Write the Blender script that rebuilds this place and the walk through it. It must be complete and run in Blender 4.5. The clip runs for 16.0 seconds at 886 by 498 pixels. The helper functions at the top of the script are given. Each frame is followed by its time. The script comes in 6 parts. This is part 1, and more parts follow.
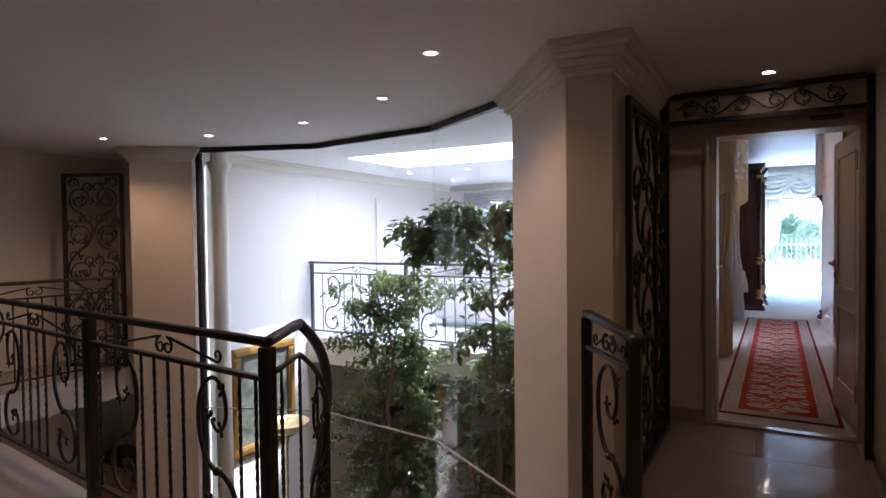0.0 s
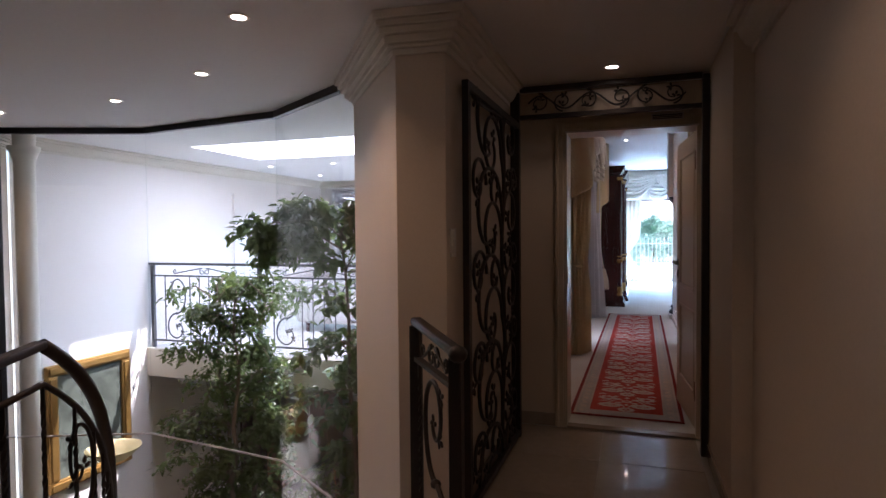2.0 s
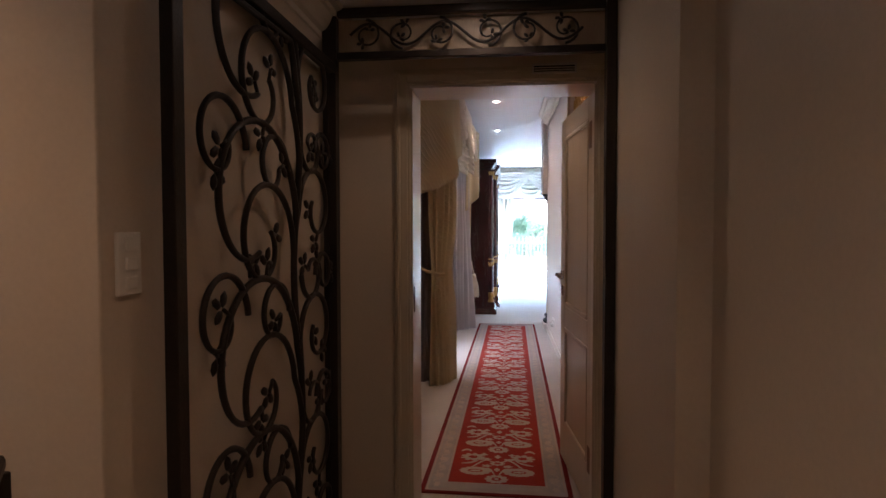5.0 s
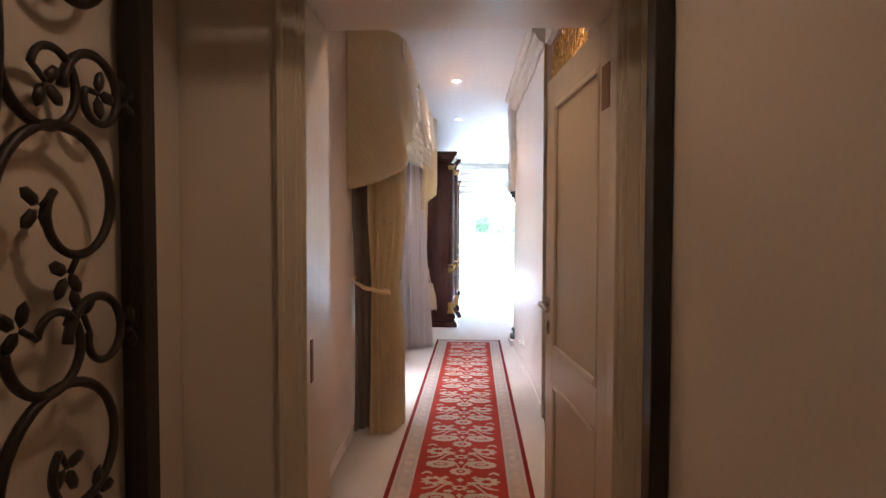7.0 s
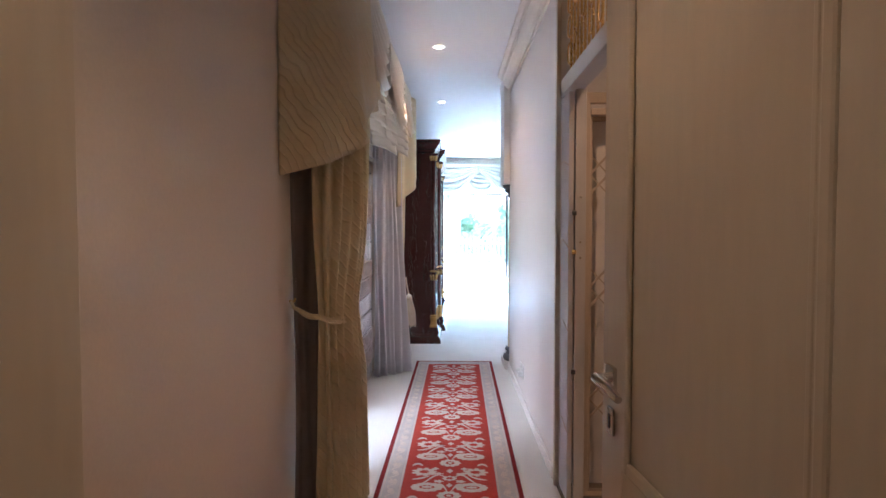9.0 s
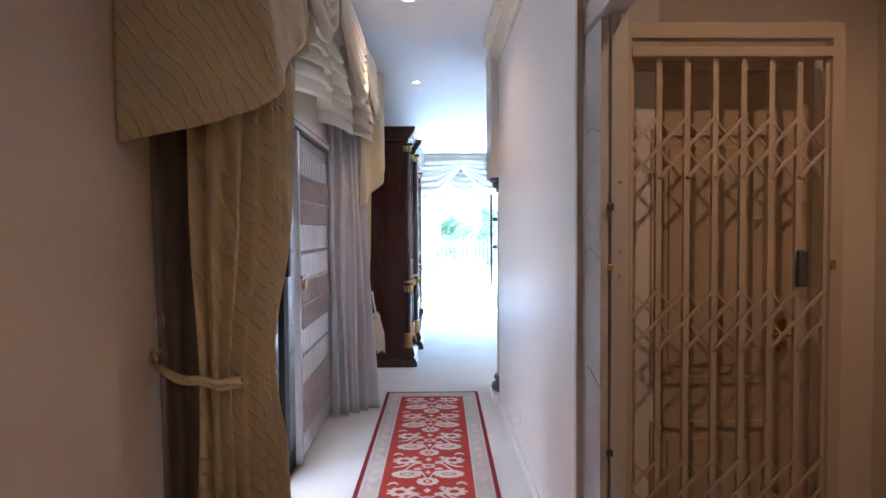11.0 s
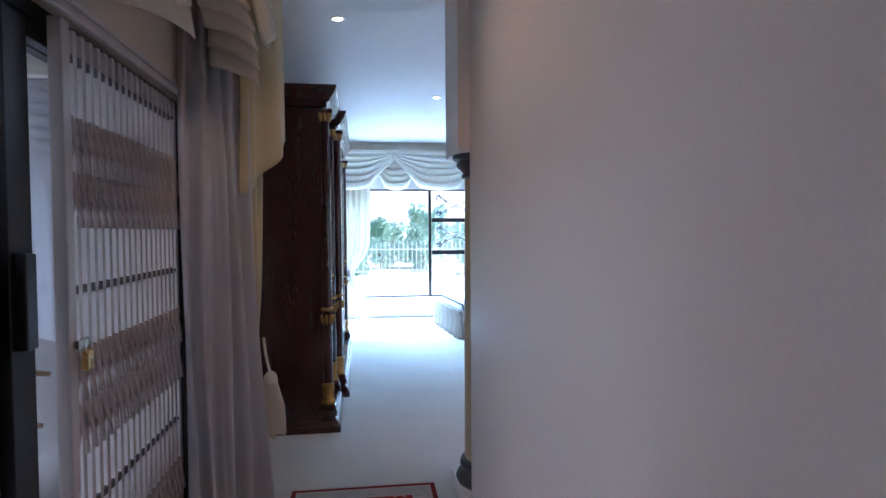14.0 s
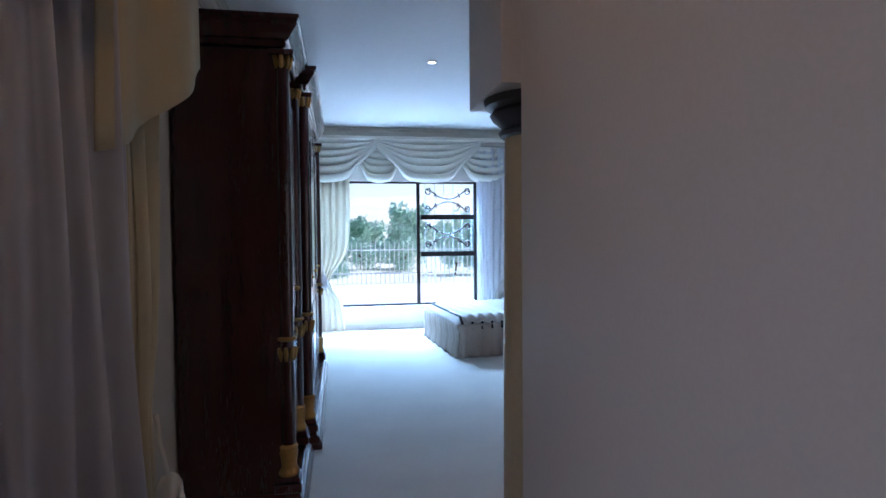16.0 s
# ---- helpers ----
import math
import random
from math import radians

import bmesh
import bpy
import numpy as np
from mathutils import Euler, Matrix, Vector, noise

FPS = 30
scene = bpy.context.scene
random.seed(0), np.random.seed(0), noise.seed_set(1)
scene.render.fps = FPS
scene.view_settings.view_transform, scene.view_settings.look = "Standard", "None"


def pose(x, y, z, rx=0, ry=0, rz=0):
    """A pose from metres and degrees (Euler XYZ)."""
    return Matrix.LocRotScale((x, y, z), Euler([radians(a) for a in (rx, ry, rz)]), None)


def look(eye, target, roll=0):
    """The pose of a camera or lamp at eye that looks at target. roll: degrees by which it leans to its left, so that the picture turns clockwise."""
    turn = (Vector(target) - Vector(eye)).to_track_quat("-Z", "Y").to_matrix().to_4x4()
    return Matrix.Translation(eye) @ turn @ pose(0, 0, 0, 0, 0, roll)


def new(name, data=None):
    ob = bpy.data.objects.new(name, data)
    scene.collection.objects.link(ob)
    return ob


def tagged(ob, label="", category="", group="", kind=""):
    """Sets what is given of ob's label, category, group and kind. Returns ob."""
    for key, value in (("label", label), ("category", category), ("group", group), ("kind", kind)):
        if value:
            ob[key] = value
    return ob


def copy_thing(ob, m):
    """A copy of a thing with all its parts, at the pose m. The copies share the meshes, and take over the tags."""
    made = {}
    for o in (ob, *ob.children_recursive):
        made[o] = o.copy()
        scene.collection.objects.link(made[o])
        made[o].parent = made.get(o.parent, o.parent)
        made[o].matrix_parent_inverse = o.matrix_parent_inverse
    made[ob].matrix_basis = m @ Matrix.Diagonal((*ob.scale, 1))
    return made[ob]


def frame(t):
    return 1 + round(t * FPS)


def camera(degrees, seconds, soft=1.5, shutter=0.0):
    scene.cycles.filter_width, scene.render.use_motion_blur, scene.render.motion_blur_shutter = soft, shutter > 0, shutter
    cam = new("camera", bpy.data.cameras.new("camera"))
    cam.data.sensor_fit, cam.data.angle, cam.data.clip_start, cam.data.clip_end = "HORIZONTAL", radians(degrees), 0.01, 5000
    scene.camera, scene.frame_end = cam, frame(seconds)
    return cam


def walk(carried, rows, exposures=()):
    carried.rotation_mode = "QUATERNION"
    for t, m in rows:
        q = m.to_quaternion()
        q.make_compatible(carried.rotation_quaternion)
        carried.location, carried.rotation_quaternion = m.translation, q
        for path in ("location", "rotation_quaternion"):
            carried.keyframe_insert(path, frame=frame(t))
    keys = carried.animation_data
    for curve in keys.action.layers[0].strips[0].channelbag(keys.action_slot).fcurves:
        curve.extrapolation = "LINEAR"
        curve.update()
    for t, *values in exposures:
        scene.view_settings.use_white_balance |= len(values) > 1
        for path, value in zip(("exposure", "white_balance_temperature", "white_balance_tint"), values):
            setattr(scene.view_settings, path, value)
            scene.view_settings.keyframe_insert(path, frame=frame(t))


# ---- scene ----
cam = camera(75.1, 16.0)
PATH = [
    (0, (-0.114, 0.069, 1.385), (-1.091, 1.814, 1.333), -0.7),
    (0.5, (-0.086, 0.125, 1.385), (-0.983, 1.912, 1.333), -0.6),
    (1, (-0.051, 0.228, 1.382), (-0.849, 2.061, 1.328), -0.5),
    (1.5, (-0.015, 0.372, 1.375), (-0.727, 2.241, 1.32), -0.5),
    (2, (0.014, 0.525, 1.374), (-0.611, 2.423, 1.315), -0.5),
    (2.5, (0.01, 0.721, 1.372), (-0.518, 2.649, 1.313), -0.4),
    (3, (0.011, 0.919, 1.382), (-0.421, 2.871, 1.319), -0.4),
    (3.5, (0.02, 1.16, 1.383), (-0.335, 3.127, 1.318), -0.4),
    (4, (0.016, 1.401, 1.377), (-0.286, 3.377, 1.311), -0.3),
    (6.5, (0.0, 2.77, 1.432), (-0.104, 4.766, 1.36), 0.1),
    (7, (0.015, 3.049, 1.435), (-0.066, 5.046, 1.362), 0.1),
    (7.5, (0.026, 3.341, 1.455), (-0.042, 5.338, 1.378), 0.1),
    (8, (0.014, 3.62, 1.453), (-0.047, 5.618, 1.377), 0.1),
    (8.5, (-0.016, 3.907, 1.454), (-0.061, 5.905, 1.378), 0.0),
    (9, (0.008, 4.201, 1.445), (-0.019, 6.2, 1.371), -0.0),
    (11.5, (0.056, 5.538, 1.446), (0.114, 7.536, 1.382), -0.4),
    (12, (0.025, 5.806, 1.462), (0.12, 7.803, 1.399), -0.4),
    (12.5, (0.014, 6.072, 1.457), (0.18, 8.065, 1.395), -0.4),
    (13, (0.018, 6.385, 1.459), (0.241, 8.372, 1.398), -0.4),
    (13.5, (0.025, 6.721, 1.451), (0.28, 8.704, 1.391), -0.6),
    (14, (0.031, 7.072, 1.469), (0.319, 9.05, 1.407), -0.4),
    (14.5, (0.051, 7.404, 1.472), (0.356, 9.38, 1.407), -0.4),
    (15, (0.065, 7.726, 1.447), (0.38, 9.7, 1.386), -0.5),
    (15.5, (0.054, 8.041, 1.455), (0.391, 10.011, 1.395), -0.5),
    (16, (0.06, 8.344, 1.446), (0.416, 10.311, 1.384), -0.5),
]
EXPOSURE = [(0, 1.74, 5650, 24), (2.5, 1.52, 5800, 25), (4, 1.85, 5950, 25), (6.5, 2.85, 6450, 23), (7.5, 3.15, 6300, 21), (8.3, 2.88, 5950, 18), (9, 2.74, 5700, 17), (11.5, 2.42, 5600, 17), (13, 1.7, 5650, 18), (14, 1.28, 5550, 19), (15, 0.98, 5550, 19), (15.5, 0.88, 5550, 19), (16, 0.46, 5550, 19)]
walk(cam, [(t, look(eye, target, roll)) for t, eye, target, roll in PATH], EXPOSURE)

# ---- world, sun and lamps ----
SUN_FROM = Vector((0.55, 0.38, 1.18)).normalized()
world = bpy.data.worlds.new("sky")
scene.world = world
world.use_nodes = True
wn = world.node_tree
wn.nodes.clear()
sky = wn.nodes.new("ShaderNodeTexSky")
sky.sky_type, sky.sun_disc = "NISHITA", False
sky.sun_elevation = math.asin(SUN_FROM.z)
sky.sun_rotation = math.atan2(SUN_FROM.x, SUN_FROM.y)
bg = wn.nodes.new("ShaderNodeBackground")
bg.inputs["Strength"].default_value = 0.15
wout = wn.nodes.new("ShaderNodeOutputWorld")
wn.links.new(sky.outputs[0], bg.inputs[0])
wn.links.new(bg.outputs[0], wout.inputs[0])


def sun_lamp():
    d = bpy.data.lights.new("sun", "SUN")
    d.energy, d.angle, d.color = 5.0, radians(0.53), (1.0, 0.95, 0.88)
    ob = new("sun", d)
    ob.matrix_world = look(SUN_FROM * 60, (0, 0, 0))
    return ob


def area_lamp(name, at, to, w, h, energy, colour):
    d = bpy.data.lights.new(name, "AREA")
    d.shape, d.size, d.size_y, d.energy, d.color = "RECTANGLE", w, h, energy, colour
    ob = new(name, d)
    ob.matrix_world = look(at, to)
    return ob


def spot_lamp(at, energy, colour=(1.0, 0.62, 0.33), wide=135):
    d = bpy.data.lights.new("downlight_beam", "SPOT")
    d.energy, d.color, d.spot_size, d.spot_blend, d.shadow_soft_size = energy, colour, radians(wide), 0.7, 0.04
    ob = new("downlight_beam", d)
    ob.matrix_world = look(at, (at[0], at[1] + 0.0001, at[2] - 1))
    return ob


DAY = (0.80, 0.90, 1.0)
sun_lamp()
area_lamp("window_daylight", (0.9, 18.3, 3.5), (0.9, 14.0, 0.3), 4.0, 1.8, 2200, (0.43, 0.72, 1.0))
area_lamp("lounge_daylight", (-3.1, 11.5, 3.3), (-3.1, 8.5, 0.3), 3.2, 1.6, 155, DAY)
area_lamp("skylight_daylight", (-2.96, 6.33, 2.60), (-2.96, 6.331, 0), 3.2, 1.15, 58, (0.9, 0.95, 1.0))

# ---- materials ----
def material(name, colour, rough=0.6, metal=0.0, vary=0.08, scale=6.0, fine=60.0, bump=0.05, spec=0.5, sheen=0.0, per_object=0.0, per_island=0.0, stretch=(1, 1, 1), coat=0.0):
    """A surface with two scales of variation in colour and gloss, and a fine relief."""
    m = bpy.data.materials.new(name)
    m.use_nodes = True
    nt = m.node_tree
    n, l = nt.nodes, nt.links
    b = n["Principled BSDF"]
    tc = n.new("ShaderNodeTexCoord")
    mp = n.new("ShaderNodeMapping")
    mp.inputs["Scale"].default_value = stretch
    l.new(tc.outputs["Object"], mp.inputs[0])
    big, small = n.new("ShaderNodeTexNoise"), n.new("ShaderNodeTexNoise")
    big.inputs["Scale"].default_value, small.inputs["Scale"].default_value = scale, fine
    big.inputs["Detail"].default_value, small.inputs["Detail"].default_value = 5, 4
    for t in (big, small):
        l.new(mp.outputs[0], t.inputs["Vector"])
    mix = n.new("ShaderNodeMath")
    mix.operation = "ADD"
    l.new(big.outputs[0], mix.inputs[0])
    l.new(small.outputs[0], mix.inputs[1])
    last = mix.outputs[0]
    for amount, node, out in ((per_object, "ShaderNodeObjectInfo", "Random"), (per_island, "ShaderNodeNewGeometry", "Random Per Island")):
        if amount:
            r = n.new(node)
            k = n.new("ShaderNodeMath")
            k.operation = "MULTIPLY_ADD"
            k.inputs[1].default_value = amount
            l.new(r.outputs[out], k.inputs[0])
            l.new(last, k.inputs[2])
            last = k.outputs[0]
    ramp = n.new("ShaderNodeMapRange")
    ramp.inputs["From Min"].default_value, ramp.inputs["From Max"].default_value = 0.6, 1.4 + per_object + per_island
    ramp.inputs["To Min"].default_value, ramp.inputs["To Max"].default_value = 1 - vary, 1 + vary
    l.new(last, ramp.inputs[0])
    hsv = n.new("ShaderNodeHueSaturation")
    hsv.inputs["Color"].default_value = (*colour, 1)
    l.new(ramp.outputs[0], hsv.inputs["Value"])
    l.new(hsv.outputs[0], b.inputs["Base Color"])
    rr = n.new("ShaderNodeMapRange")
    rr.inputs["To Min"].default_value, rr.inputs["To Max"].default_value = max(0.02, rough * 0.85), min(1, rough * 1.15)
    l.new(big.outputs[0], rr.inputs[0])
    l.new(rr.outputs[0], b.inputs["Roughness"])
    b.inputs["Metallic"].default_value = metal
    b.inputs["Specular IOR Level"].default_value = spec
    b.inputs["Sheen Weight"].default_value = sheen
    b.inputs["Coat Weight"].default_value = coat
    if bump:
        bp = n.new("ShaderNodeBump")
        bp.inputs["Strength"].default_value, bp.inputs["Distance"].default_value = bump, 0.01
        l.new(small.outputs[0], bp.inputs["Height"])
        l.new(bp.outputs[0], b.inputs["Normal"])
    return m


def glass(name, tint=(1, 1, 1), rough=0.0):
    """Thin clear glass: mirror gloss by angle over a clear pane."""
    m = bpy.data.materials.new(name)
    m.use_nodes = True
    n, l = m.node_tree.nodes, m.node_tree.links
    n.clear()
    out = n.new("ShaderNodeOutputMaterial")
    mix = n.new("ShaderNodeMixShader")
    lw = n.new("ShaderNodeLayerWeight")
    lw.inputs[0].default_value = 0.5
    pw = n.new("ShaderNodeMath")
    pw.operation = "POWER"
    pw.inputs[1].default_value = 4.5
    f = n.new("ShaderNodeMath")
    f.operation = "MULTIPLY_ADD"
    f.inputs[1].default_value, f.inputs[2].default_value = 0.7, 0.035
    l.new(lw.outputs["Facing"], pw.inputs[0])
    l.new(pw.outputs[0], f.inputs[0])
    tr, gl = n.new("ShaderNodeBsdfTransparent"), n.new("ShaderNodeBsdfGlossy")
    tr.inputs[0].default_value = (*tint, 1)
    gl.inputs["Roughness"].default_value = rough
    l.new(f.outputs[0], mix.inputs[0])
    l.new(tr.outputs[0], mix.inputs[1])
    l.new(gl.outputs[0], mix.inputs[2])
    l.new(mix.outputs[0], out.inputs[0])
    return m


def cloth(name, colour, clear=0.3, rough=0.9, weave=300.0, diagonal=0.0):
    """Woven cloth that lets some light through; diagonal: the relief of pin-tucks that run aslant."""
    m = material(name, colour, rough, vary=0.06, scale=3, fine=weave, bump=0.08, spec=0.2, sheen=0.25)
    n, l = m.node_tree.nodes, m.node_tree.links
    b, out = n["Principled BSDF"], n["Material Output"]
    tl = n.new("ShaderNodeBsdfTranslucent")
    tl.inputs[0].default_value = (*colour, 1)
    mix = n.new("ShaderNodeMixShader")
    mix.inputs[0].default_value = clear
    l.new(b.outputs[0], mix.inputs[1])
    l.new(tl.outputs[0], mix.inputs[2])
    l.new(mix.outputs[0], out.inputs[0])
    if diagonal:
        tc = n.new("ShaderNodeTexCoord")
        mp = n.new("ShaderNodeMapping")
        mp.inputs["Rotation"].default_value = (radians(38), radians(-42), radians(20))
        w = n.new("ShaderNodeTexWave")
        w.bands_direction = "Z"
        w.inputs["Scale"].default_value, w.inputs["Distortion"].default_value = 9.0, 5.5
        w.inputs["Detail"].default_value = 2
        pw = n.new("ShaderNodeMath")
        pw.operation = "POWER"
        pw.inputs[1].default_value = 16
        bp = n.new("ShaderNodeBump")
        bp.inputs["Strength"].default_value, bp.inputs["Distance"].default_value = diagonal, 0.012
        l.new(tc.outputs["Object"], mp.inputs[0])
        l.new(mp.outputs[0], w.inputs["Vector"])
        l.new(w.outputs["Fac"], pw.inputs[0])
        l.new(pw.outputs[0], bp.inputs["Height"])
        l.new(bp.outputs[0], b.inputs["Normal"])
    return m


def glow(name, colour, strength):
    m = bpy.data.materials.new(name)
    m.use_nodes = True
    b = m.node_tree.nodes["Principled BSDF"]
    b.inputs["Base Color"].default_value = (*colour, 1)
    b.inputs["Emission Color"].default_value = (*colour, 1)
    b.inputs["Emission Strength"].default_value = strength
    return m


WALL = material("cream_wall_paint", (0.66, 0.57, 0.47), 0.5, vary=0.05, scale=1.3, fine=90, bump=0.04)
WALL_PALE = material("pale_wall_paint", (0.79, 0.735, 0.695), 0.38, vary=0.04, scale=1.1, fine=90, bump=0.04)
CEIL = material("white_ceiling_paint", (0.82, 0.81, 0.81), 0.75, vary=0.03, scale=0.9, fine=70, bump=0.03)
PLASTER = material("plaster_moulding", (0.74, 0.69, 0.60), 0.55, vary=0.05, scale=4, fine=80, bump=0.05)
TRIM = material("cream_gloss_joinery", (0.60, 0.52, 0.40), 0.32, vary=0.06, scale=2, fine=40, bump=0.03, stretch=(1, 1, 0.15))
MARBLE = material("polished_cream_marble", (0.38, 0.32, 0.26), 0.06, vary=0.10, scale=2.5, fine=18, bump=0.0, per_object=0.15)
GROUT = material("grout", (0.36, 0.32, 0.27), 0.8)
CARPET = material("pale_wool_carpet", (0.70, 0.68, 0.64), 0.95, vary=0.10, scale=2.0, fine=420, bump=0.5, spec=0.1, sheen=0.3)
IRON = material("dark_wrought_iron", (0.030, 0.022, 0.018), 0.42, metal=0.35, vary=0.3, scale=9, fine=120, bump=0.12)
IRON_GREY = material("grey_wrought_iron", (0.10, 0.10, 0.11), 0.45, metal=0.4, vary=0.2, scale=9, fine=120, bump=0.1)
BLACK = material("black_aluminium", (0.018, 0.018, 0.020), 0.35, metal=0.3, vary=0.2, fine=80, bump=0.02)
STEEL_TAUPE = material("taupe_steel_strap", (0.42, 0.37, 0.35), 0.45, vary=0.12, scale=8, fine=120, bump=0.05)
STEEL_PAINT = material("grey_white_painted_steel", (0.55, 0.52, 0.51), 0.34, vary=0.06, scale=5, fine=120, bump=0.04)
STEEL_CREAM = material("cream_painted_steel", (0.52, 0.42, 0.33), 0.38, vary=0.06, scale=5, fine=120, bump=0.04)
BRASS = material("worn_brass", (0.66, 0.44, 0.17), 0.28, metal=1.0, vary=0.15, scale=20, fine=200, bump=0.05)
DARK_BRASS = material("aged_brown_brass", (0.22, 0.13, 0.07), 0.5, metal=0.6, vary=0.2, scale=20, fine=150, bump=0.05)
CHROME = material("satin_nickel", (0.62, 0.58, 0.53), 0.25, metal=1.0, vary=0.08, fine=200, bump=0.02)
GILT = material("gilt_carving", (0.36, 0.20, 0.055), 0.5, metal=0.75, vary=0.25, scale=40, fine=180, bump=0.25)
MAHOGANY = material("polished_mahogany", (0.045, 0.012, 0.011), 0.24, vary=0.35, scale=3, fine=35, bump=0.02, stretch=(6, 6, 0.5), coat=0.4)
OAK = material("stained_wood", (0.34, 0.18, 0.08), 0.4, vary=0.25, scale=4, fine=40, bump=0.04, stretch=(5, 5, 0.5))
PINE = material("cream_brown_door_wood", (0.48, 0.36, 0.25), 0.4, vary=0.15, scale=3, fine=40, bump=0.04, stretch=(5, 5, 0.5))
def leafy(m, colour, clear):
    """Lets light glow through a leaf."""
    n, l = m.node_tree.nodes, m.node_tree.links
    tl, mix = n.new("ShaderNodeBsdfTranslucent"), n.new("ShaderNodeMixShader")
    tl.inputs[0].default_value, mix.inputs[0].default_value = (*colour, 1), clear
    l.new(n["Principled BSDF"].outputs[0], mix.inputs[1])
    l.new(tl.outputs[0], mix.inputs[2])
    l.new(mix.outputs[0], n["Material Output"].inputs[0])
    return m


LEAF = material("ficus_leaf", (0.080, 0.115, 0.05), 0.24, vary=0.45, scale=3, fine=30, bump=0.0, per_island=1.0)
BARK = material("tree_bark", (0.17, 0.12, 0.08), 0.85, vary=0.3, scale=12, fine=60, bump=0.5)
GOLD_CLOTH = cloth("gold_tucked_silk", (0.80, 0.69, 0.46), 0.25, 0.42, 240, 0.6)
PALE_GOLD = cloth("pale_gold_silk", (0.72, 0.63, 0.42), 0.25, 0.6, 240)
# Darkened to hold the shade of the gap behind the gold drape.
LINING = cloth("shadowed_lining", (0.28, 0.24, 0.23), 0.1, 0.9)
CREAM_CLOTH = cloth("cream_satin_swag", (0.80, 0.74, 0.62), 0.18, 0.55, 260)
SWAG_CLOTH = cloth("ivory_satin_swag", (0.88, 0.84, 0.76), 0.28, 0.5, 260)
SHEER = cloth("white_voile", (0.78, 0.77, 0.79), 0.5, 0.9, 420)
WHITE_CLOTH = cloth("white_quilted_cloth", (0.62, 0.60, 0.58), 0.1, 0.8, 120)
BED_CLOTH = cloth("quilted_cream_bedspread", (0.56, 0.52, 0.48), 0.05, 0.7, 90)
BED_SKIRT = cloth("pleated_taupe_skirt", (0.46, 0.39, 0.33), 0.1, 0.8, 150)
# Shaft colour warmed and lightened for the light that falls on it.
COLUMN = material("warm_lit_column", (0.66, 0.55, 0.36), 0.4, vary=0.08, scale=3, fine=40, bump=0.03)
RUG_RED = material("rug_red_wool", (0.40, 0.050, 0.035), 0.95, vary=0.25, scale=3, fine=300, bump=0.4, spec=0.1)
RUG_EDGE = material("rug_dark_red_wool", (0.22, 0.022, 0.022), 0.95, vary=0.2, scale=5, fine=300, bump=0.4, spec=0.1)
RUG_PALE = material("rug_pale_wool", (0.58, 0.50, 0.44), 0.95, vary=0.2, scale=5, fine=300, bump=0.4, spec=0.1)
RUG_GREY = material("rug_grey_border_wool", (0.48, 0.44, 0.42), 0.95, vary=0.18, scale=9, fine=300, bump=0.4, spec=0.1)
GLASS = glass("clear_glass", (0.96, 0.98, 0.97))
WINDOW_GLASS = glass("window_glass", (0.97, 0.985, 1.0))
leafy(LEAF, (0.22, 0.28, 0.07), 0.35)
LAMP_GLOW = glow("downlight_glow", (1.0, 0.86, 0.66), 14)
SHADE_GLOW = material("cream_lampshade", (0.80, 0.66, 0.36), 0.7, vary=0.05)
WHITE = material("white_plastic", (0.78, 0.76, 0.72), 0.35, vary=0.03, fine=200, bump=0.0)
PAINTING = material("dark_oil_painting", (0.10, 0.11, 0.09), 0.4, vary=0.9, scale=7, fine=25, bump=0.1)
# Lawn lightened far past grass so the glare outside is in its colour.
GRASS = material("glare_paled_lawn", (0.50, 0.51, 0.42), 0.9, vary=0.25, scale=0.4, fine=12, bump=0.2)
FAR_LEAF = material("hazed_tree_leaf", (0.12, 0.19, 0.14), 0.5, vary=0.4, scale=2, fine=8, bump=0.0, per_island=0.8)
# Pale blue-green translucency puts the washed-out haze into the far trees' colour.
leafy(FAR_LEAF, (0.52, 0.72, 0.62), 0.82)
FENCE = material("white_fence_paint", (0.78, 0.80, 0.82), 0.5, vary=0.05)
PAVING = material("pale_paving", (0.55, 0.54, 0.52), 0.8, vary=0.08, scale=0.5, fine=8, bump=0.05)
# Pale on purpose: the lower floor reflects light up to the hall ceiling.
CONCRETE = material("light_bouncing_screed", (0.52, 0.48, 0.43), 0.7, vary=0.1, scale=2, fine=60, bump=0.05)
RUST = material("terracotta_upholstery", (0.46, 0.20, 0.09), 0.85, vary=0.15, fine=200, bump=0.1)

